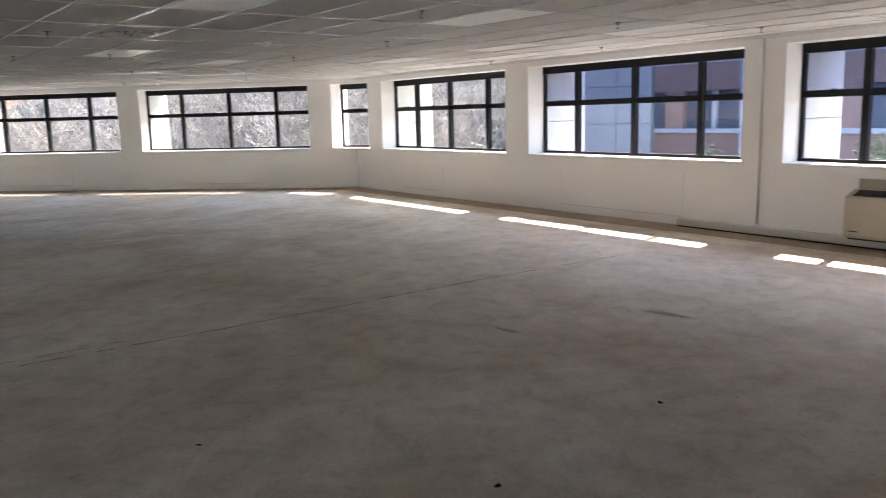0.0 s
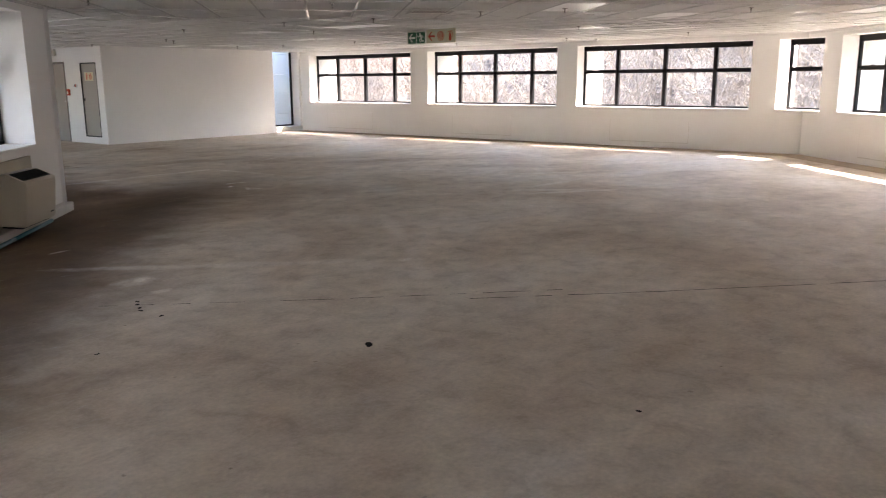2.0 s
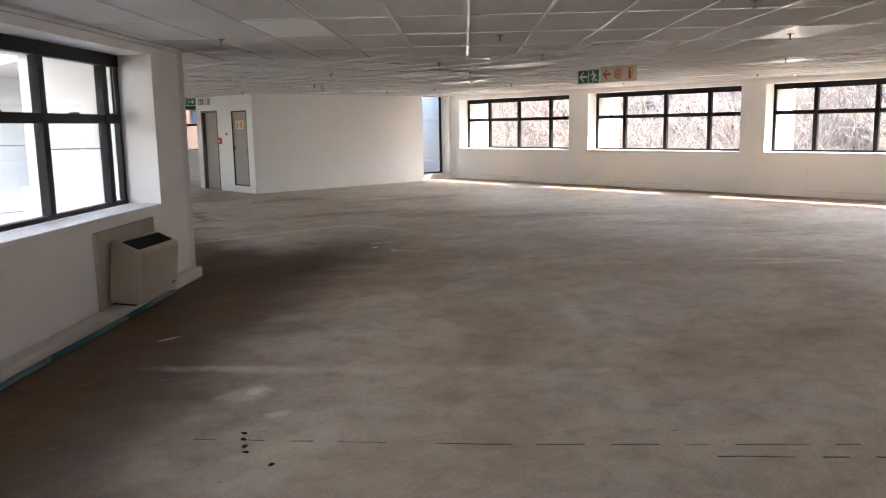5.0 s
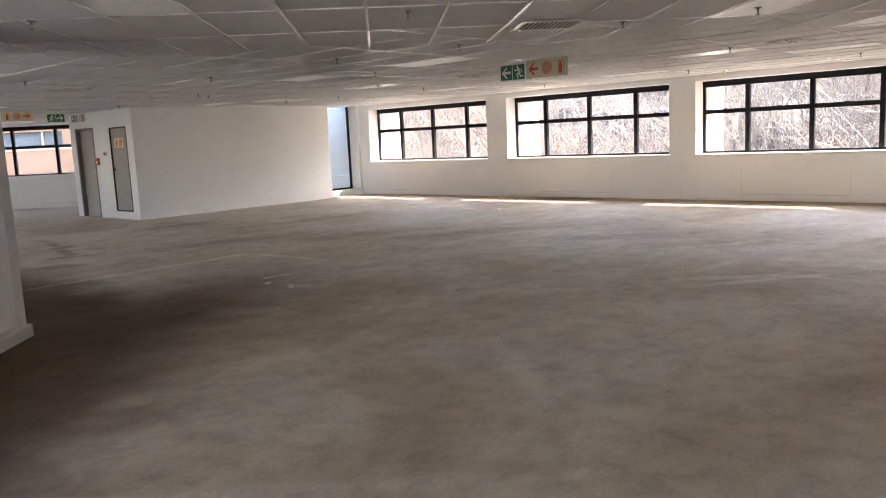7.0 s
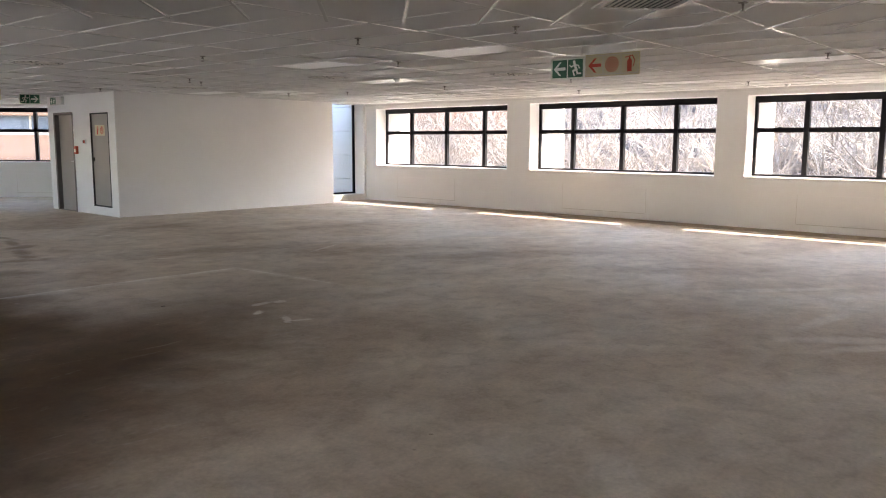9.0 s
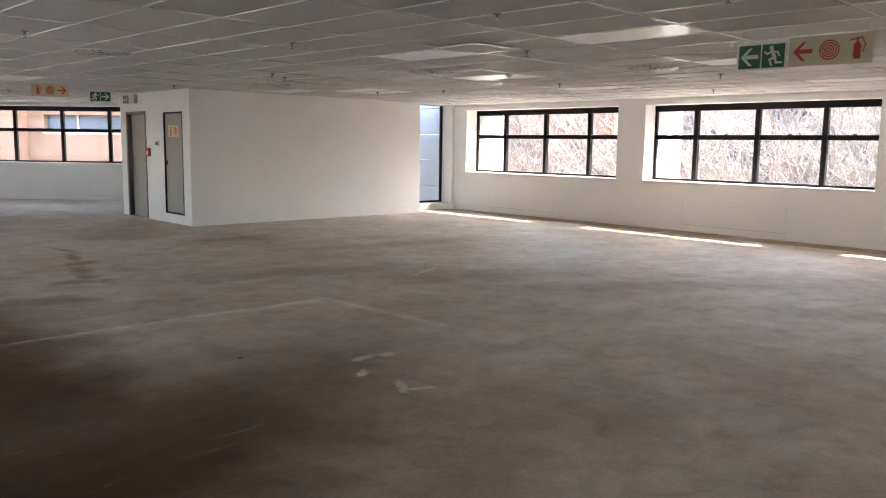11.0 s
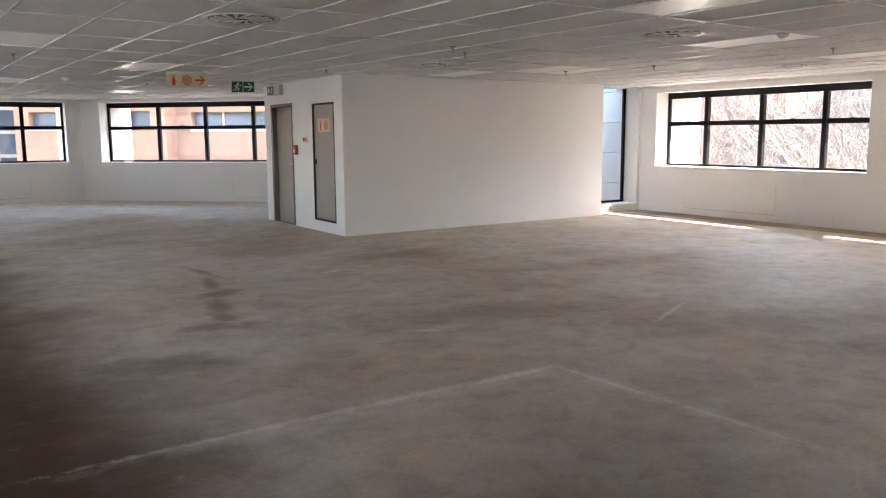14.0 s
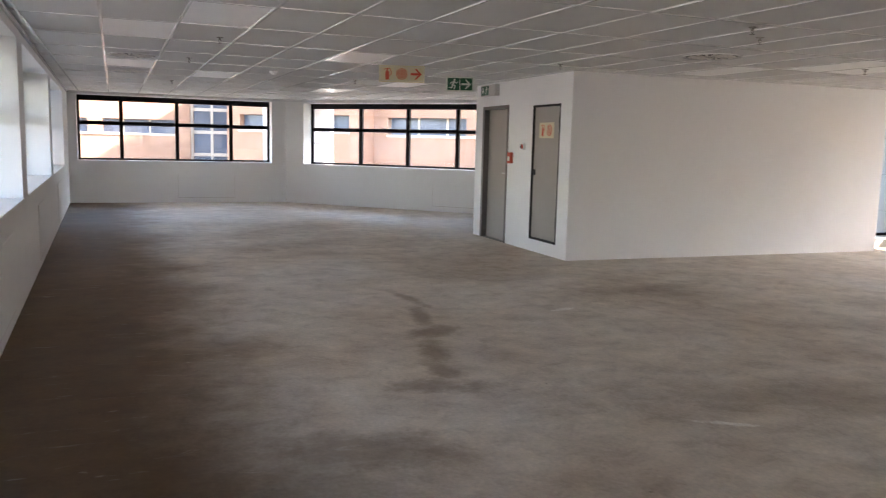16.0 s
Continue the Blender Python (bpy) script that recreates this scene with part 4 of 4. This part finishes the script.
# ---- fan coil units, trunking, hose, conduits ----
def fan_coil(m, length, side, board=(0.0, 1.15), lean=0.0):
    """Low beige casing: sloped top with a dark outlet slot, front panel above a dark toe gap, backing board on the wall. Local x along the wall, y*side outdoors."""
    top = tagged(new("fan_coil_unit"), "beige steel fan coil unit with dark top grille under the window", "fan coil", group="fan coil units")
    top.matrix_basis = m
    k = -side
    prof = [(0.03, 0.13), (0.27, 0.13), (0.285, 0.16), (0.285, 0.565), (0.275, 0.58), (0.10, 0.645), (0.03, 0.645)]
    bm = bmesh.new()
    ends = [[bm.verts.new((x, k * y, z)) for y, z in prof] for x in (0.0, length)]
    n = len(prof)
    for e in ends:
        bm.faces.new(e)
    for i in range(n):
        bm.faces.new((ends[0][i], ends[0][(i + 1) % n], ends[1][(i + 1) % n], ends[1][i]))
    finish(bm, "casing", BEIGE, None, top, 0.006)
    slope = math.atan2(0.645 - 0.58, 0.175)
    bm = bmesh.new()
    add_box(bm, 0.07, length - 0.03, -0.075, 0.075, 0.0, 0.004)
    for i in range(22):
        x = 0.08 + i * (length - 0.12) / 21
        add_box(bm, x - 0.0015, x + 0.0015, -0.07, 0.07, 0.004, 0.010)
    tagged(finish(bm, "grille", DARK, Matrix.Translation((0, k * 0.182, 0.6165)) @ Matrix.Rotation(-k * slope, 4, 'X'), top), "dark slotted outlet grille")
    bm = bmesh.new()
    yy = sorted((k * 0.284, k * 0.289))
    add_box(bm, 0.008, length - 0.008, yy[0], yy[1], 0.17, 0.535)
    finish(bm, "front_panel", BEIGE, None, top, 0.002, 1)
    yy = sorted((k * 0.2885, k * 0.2905))
    tagged(box_part("badge", DARK, (0.06, 0.16, yy[0], yy[1], 0.20, 0.212), None, top), "small dark maker's strip")
    yy = sorted((k * 0.05, k * 0.235))
    tagged(box_part("toe", DARK, (0.03, length - 0.03, yy[0], yy[1], 0.109, 0.131), None, top), "dark recessed base")
    yy = sorted((k * 0.002, k * 0.028))
    tagged(box_part("backing_board", BEIGEBOARD, (board[0], board[1], yy[0], yy[1], 0.112, 0.76), None, top, 0.003), "beige backing board on the wall")
    if lean:
        # the casing has come loose and leans out from its board
        tip = Matrix.Translation((0, k * 0.05, 0.12)) @ Matrix.Rotation(radians(-k * lean), 4, 'X') @ Matrix.Rotation(radians(-1.5), 4, 'Y') @ Matrix.Translation((0, -k * 0.05, -0.118))
        for part in top.children:
            if not part.name.startswith("backing"):
                part.matrix_basis = tip @ part.matrix_basis
    return top


NWm = wall_matrix(NW0, -133.6)
fan_coil(NWm @ pose(1.165, 0, 0), 0.84, -1, (-0.2, 0.98), 5.0)
fan_coil(NWm @ pose(5.70, 0, 0), 1.25, -1, (-0.18, 1.3))
SEm = wall_matrix(A, -135.0)
fan_coil(SEm @ pose(11.2, 0, 0), 1.25, 1, (0.02, 1.3))

# boxed trunking along the northwest wall with a rounded end, and along part of the southeast wall
bm = bmesh.new()
add_box(bm, 0.0, 17.5, 0.001, 0.125, 0.0, 0.108)
tagged(finish(bm, "pipe_trunking", TRUNK, NWm, None, 0.012), "grey-white pipe trunking along the wall base", "trunking", kind="structure")
bm = bmesh.new()
add_box(bm, 8.85, 22.0, -0.125, -0.001, 0.022, 0.108)
tagged(finish(bm, "pipe_trunking", TRUNK, SEm, None, 0.01), "grey-white pipe trunking along the wall base", "trunking", kind="structure")
# solid dark strip below the trunking in place of its shade
bm = bmesh.new()
add_box(bm, 8.87, 21.9, -0.118, -0.01, 0.0, 0.022)
tagged(finish(bm, "shadow_gap", DARK, SEm), "dark strip put in for the shade under the trunking", "trim", kind="structure")


def run_of_pipe(name, label, category, mat, pts, r, m=None, sides=8):
    bm = bmesh.new()
    for a, b in zip(pts, pts[1:]):
        add_tube(bm, a, b, r, r, sides)
    return tagged(finish(bm, name, mat, m, None, 0, 2, True), label, category)


run_of_pipe("hose", "blue-green hose lying along the wall base", "hose", HOSE,
            [(0.9, 0.152, 0.022), (2.0, 0.158, 0.022), (3.2, 0.15, 0.022), (4.6, 0.16, 0.022), (5.5, 0.152, 0.022), (6.9, 0.165, 0.022), (10, 0.152, 0.022), (13, 0.16, 0.022)], 0.022, NWm)
# this first tube stands in for a shadowed gap between wall panels
tagged(run_of_pipe("conduit", "white painted tube running up the wall", "conduit", TRUNK, [(4.39, 0.014, 0.108), (4.39, 0.014, CEIL - 0.002)], 0.013, NWm), kind="structure")
tagged(run_of_pipe("conduit", "white painted tube running up the wall", "conduit", TRUNK, [(9.98, -0.014, 0.13), (9.98, -0.014, CEIL - 0.002)], 0.013, SEm), kind="structure")


# access panels let into the walls under the windows
def wall_panel(m, s0, s1, z0, z1, side):
    bm = bmesh.new()
    k = -side
    yy = sorted((k * 0.001, k * 0.006))
    add_box(bm, s0, s1, yy[0], yy[1], z0, z1)
    g = sorted((k * 0.0005, k * 0.003))
    ob = tagged(new("access_panel"), "white flush access panel under the window", "wall panel", group="access panels", kind="structure")
    ob.matrix_basis = m
    finish(bm, "panel", PAINT, None, ob, 0.0015, 1)
    bm = bmesh.new()
    add_box(bm, s0 - 0.002, s1 + 0.002, g[0], g[1], z0 - 0.010, z0 - 0.001)
    add_box(bm, s0 - 0.006, s0 - 0.001, g[0], g[1], z0, z1)
    add_box(bm, s1 + 0.001, s1 + 0.006, g[0], g[1], z0, z1)
    tagged(finish(bm, "gap", TRUNK, None, ob), "grey shadow gap")


Em = wall_matrix((17.4, 20.1), -90.0)
for s in (1.0, 5.9, 10.6):
    wall_panel(Em, s + 0.6, s + 2.5, 0.13, 0.62, 1)
wall_panel(SEm, 1.9, 3.3, 0.13, 0.62, 1)
wall_panel(SEm, 6.5, 8.85, 0.13, 0.70, 1)
Wm = wall_matrix(W0, 92.8)
for s in (5.0, 9.4, 13.7):
    wall_panel(Wm, s + 0.6, s + 2.2, 0.10, 0.70, 1)
wall_panel(wall_matrix((3.80, 29.40), 1.2), 2.45, 3.7, 0.12, 0.62, 1)
wall_panel(wall_matrix((8.70, 29.50), -45), 3.9, 5.4, 0.12, 0.62, 1)

# ---- ceiling fittings ----
bm = bmesh.new()
sp = tagged(new("sprinkler"), "small pendant sprinkler head under the ceiling", "sprinkler", group="sprinklers")
add_tube(bm, (0, 0, 0.0), (0, 0, -0.006), 0.034, 0.030, 12)
add_tube(bm, (0, 0, -0.006), (0, 0, -0.028), 0.011, 0.009, 8)
add_tube(bm, (0.012, 0, -0.022), (0.004, 0, -0.055), 0.003, 0.003, 5)
add_tube(bm, (-0.012, 0, -0.022), (-0.004, 0, -0.055), 0.003, 0.003, 5)
add_tube(bm, (0, 0, -0.055), (0, 0, -0.059), 0.019, 0.019, 10)
finish(bm, "head", DOORDARK, None, sp)
SPRINK = [(6.79, 4.56), (6.6, 1.08), (9.07, 1.94), (10.83, 3.68), (13.25, 1.18), (8.13, -0.56), (9.22, -2.12), (11.14, -0.51), (9.27, 5.48), (6.43, 13.45), (8.47, 9.89), (8.37, 12.36), (10.21, 11.14),
          (9.95, 15.36), (13.56, 13.44), (13.55, 10.93), (13.55, 15.91), (6.25, 18.24), (6.08, 20.42), (10.39, 15.77), (10.06, 18.59), (6.81, 7.1), (8.93, 6.54), (4.78, 8.75), (8.83, 8.37), (12.47, 7.06),
          (15.9, 12.3), (15.8, 9.2), (15.6, 6.4), (13.16, 17.2), (6.0, 24.5), (8.6, 22.4), (3.4, 3.0), (4.6, 5.6)]
sp.matrix_basis = pose(*SPRINK[0], CEIL)
for x, y in SPRINK[1:]:
    copy_thing(sp, pose(x, y, CEIL))

GRID_TURN = 47.4
diff = tagged(new("air_diffuser"), "round white swirl diffuser with dark slots in the ceiling", "diffuser", group="ceiling diffusers")
bm = bmesh.new()
for k in range(16):
    a = k * math.tau / 16
    add_prism(bm, [(math.cos(a) * 0.06, math.sin(a) * 0.06), (math.cos(a + 0.55) * 0.235, math.sin(a + 0.55) * 0.235), (math.cos(a + 0.70) * 0.235, math.sin(a + 0.70) * 0.235), (math.cos(a + 0.3) * 0.06, math.sin(a + 0.3) * 0.06)], -0.010, -0.004)
finish(bm, "vanes", TRUNK, None, diff)
bm = bmesh.new()
add_tube(bm, (0, 0, 0.0), (0, 0, -0.004), 0.25, 0.25, 40)
tagged(finish(bm, "throat", DARK, None, diff), "dark throat")
bm = bmesh.new()
n = 40
for k in range(n):
    a, b = k * math.tau / n, (k + 1) * math.tau / n
    q = [(0.245, -0.003), (0.285, -0.012), (0.295, 0.0)]
    va = [bm.verts.new((r * math.cos(a), r * math.sin(a), z)) for r, z in q]
    vb = [bm.verts.new((r * math.cos(b), r * math.sin(b), z)) for r, z in q]
    for i in range(2):
        bm.faces.new((va[i], vb[i], vb[i + 1], va[i + 1]))
bmesh.ops.remove_doubles(bm, verts=bm.verts, dist=0.0005)
finish(bm, "rim", TBAR, None, diff, 0, 2, True)
first = True
for g, i, j in sorted(round_cells):
    x, y = grid_to_xy(g, i * 1.2 + 0.6 + GRIDS[g][1], j * 0.6 + 0.3 + GRIDS[g][2])
    if not inside(x, y):
        continue
    if first:
        diff.matrix_basis = pose(x, y, CEIL + 0.002, 0, 0, GRID_TURN)
        first = False
    else:
        copy_thing(diff, pose(x, y, CEIL + 0.002, 0, 0, GRID_TURN))

grille = tagged(new("return_air_grille"), "square return air grille with dark slats in the ceiling", "grille", group="ceiling grilles")
bm = bmesh.new()
for x0, x1, y0, y1 in ((-0.29, 0.29, -0.29, -0.25), (-0.29, 0.29, 0.25, 0.29), (-0.29, -0.25, -0.25, 0.25), (0.25, 0.29, -0.25, 0.25)):
    add_box(bm, x0, x1, y0, y1, -0.012, 0.0)
finish(bm, "rim", TBAR, None, grille, 0.002, 1)
tagged(box_part("throat", DARK, (-0.25, 0.25, -0.25, 0.25, -0.003, 0.0), None, grille), "dark throat")
for k in range(12):
    box_part("slat", TRUNK, (-0.25, 0.25, -0.006, 0.006, -0.001, 0.001), pose(0, -0.23 + k * 0.042, -0.007, 35), grille)
grille.matrix_basis = pose(8.45, 7.0, CEIL - 0.001, 0, 0, GRID_TURN)
copy_thing(grille, pose(9.75, 11.35, CEIL - 0.001, 0, 0, 91))

det = tagged(new("smoke_detector"), "white domed smoke detector on the ceiling", "detector", group="smoke detectors")
bm = bmesh.new()
add_tube(bm, (0, 0, 0), (0, 0, -0.02), 0.055, 0.052, 20)
add_tube(bm, (0, 0, -0.02), (0, 0, -0.045), 0.042, 0.024, 20)
finish(bm, "body", SILLPAINT, None, det, 0, 2, True)
det.matrix_basis = pose(7.26, 21.7, CEIL)
for x, y in ((12.0, 13.0), (16.6, 8.9), (8.6, 3.2)):
    copy_thing(det, pose(x, y, CEIL))

# edge trim where ceiling meets walls
for nm, (a, ang, length, side, ops) in WALLS.items():
    bm = bmesh.new()
    yy = sorted((-side * 0.001, -side * 0.028))
    add_box(bm, 0.03, length - 0.03, yy[0], yy[1], CEIL - 0.032, CEIL - 0.004)
    tagged(finish(bm, "ceiling_trim", TBAR, wall_matrix(a, ang)), "white angle trim round the ceiling edge", "trim", kind="structure")


# ---- marks on the floor ----
def ragged_patch(name, label, mat, x, y, rx, ry, turn, seed, z=0.0025):
    r = random.Random(seed)
    bm = bmesh.new()
    n = 22
    off = [r.uniform(0, 9), r.uniform(0, 9)]
    pts = []
    for k in range(n):
        a = k * math.tau / n
        w = 1 + 0.55 * noise.noise((math.cos(a) * 1.6 + off[0], math.sin(a) * 1.6 + off[1], 0)) + r.uniform(-0.12, 0.12)
        pts.append((rx * w * math.cos(a), ry * w * math.sin(a)))
    bm.faces.new([bm.verts.new((px, py, 0)) for px, py in pts])
    me = bpy.data.meshes.new(name)
    bm.to_mesh(me)
    bm.free()
    me.materials.append(mat)
    ob = new(name, me)
    ob.matrix_basis = pose(x, y, z, 0, 0, turn)
    return tagged(ob, label, "floor mark")


def ragged_line(name, label, mat, pts, w, seed, z=0.002, breaks=0.12):
    r = random.Random(seed)
    bm = bmesh.new()
    for (x0, y0), (x1, y1) in zip(pts, pts[1:]):
        a, b = Vector((x0, y0)), Vector((x1, y1))
        n = max(2, int((b - a).length / 0.12))
        d = (b - a).normalized()
        side = Vector((-d.y, d.x))
        prev = None
        for k in range(n + 1):
            c = a + (b - a) * k / n + side * r.uniform(-0.35, 0.35) * w
            hw = w * r.uniform(0.25, 0.65)
            cur = (c - side * hw, c + side * hw)
            if prev and r.random() > breaks:
                bm.faces.new([bm.verts.new((v.x, v.y, z)) for v in (prev[0], cur[0], cur[1], prev[1])])
            prev = cur
    me = bpy.data.meshes.new(name)
    bm.to_mesh(me)
    bm.free()
    me.materials.append(mat)
    return tagged(new(name, me), label, "floor mark", kind="structure")


ragged_line("floor_joint", "thin dark saw joint in the screed", JOINT, [(4.6, 3.5), (5.81, 2.3), (7.49, 0.74), (8.91, -0.73)], 0.014, 1)
ragged_line("floor_joint", "thin dark saw joint in the screed", JOINT, [(2.87, 5.45), (4.0, 4.27), (5.31, 3.01)], 0.010, 2, breaks=0.4)
ragged_patch("tar_spot", "small black tar spot on the screed", TAR, 3.43, 3.37, 0.045, 0.024, 60, 5)
for k, (x, y) in enumerate(((3.02, 5.18), (3.06, 5.27), (3.10, 5.34), (2.99, 5.11))):
    ragged_patch("tar_spot", "small black tar spot on the screed", TAR, x, y, 0.024, 0.013, 50 + 20 * k, 20 + k)
for k, (x, y, a, b, t) in enumerate(((2.35, 4.5, 0.016, 0.012, 0), (4.3, -0.61, 0.02, 0.014, 10), (3.5, 1.68, 0.018, 0.012, 80), (3.01, 4.89, 0.02, 0.014, 30), (3.23, 0.18, 0.02, 0.016, 0), (7.0, 10.9, 0.02, 0.014, 0))):
    ragged_patch("tar_spot", "small dark speck on the screed", TAR, x, y, a, b, t, 40 + k)
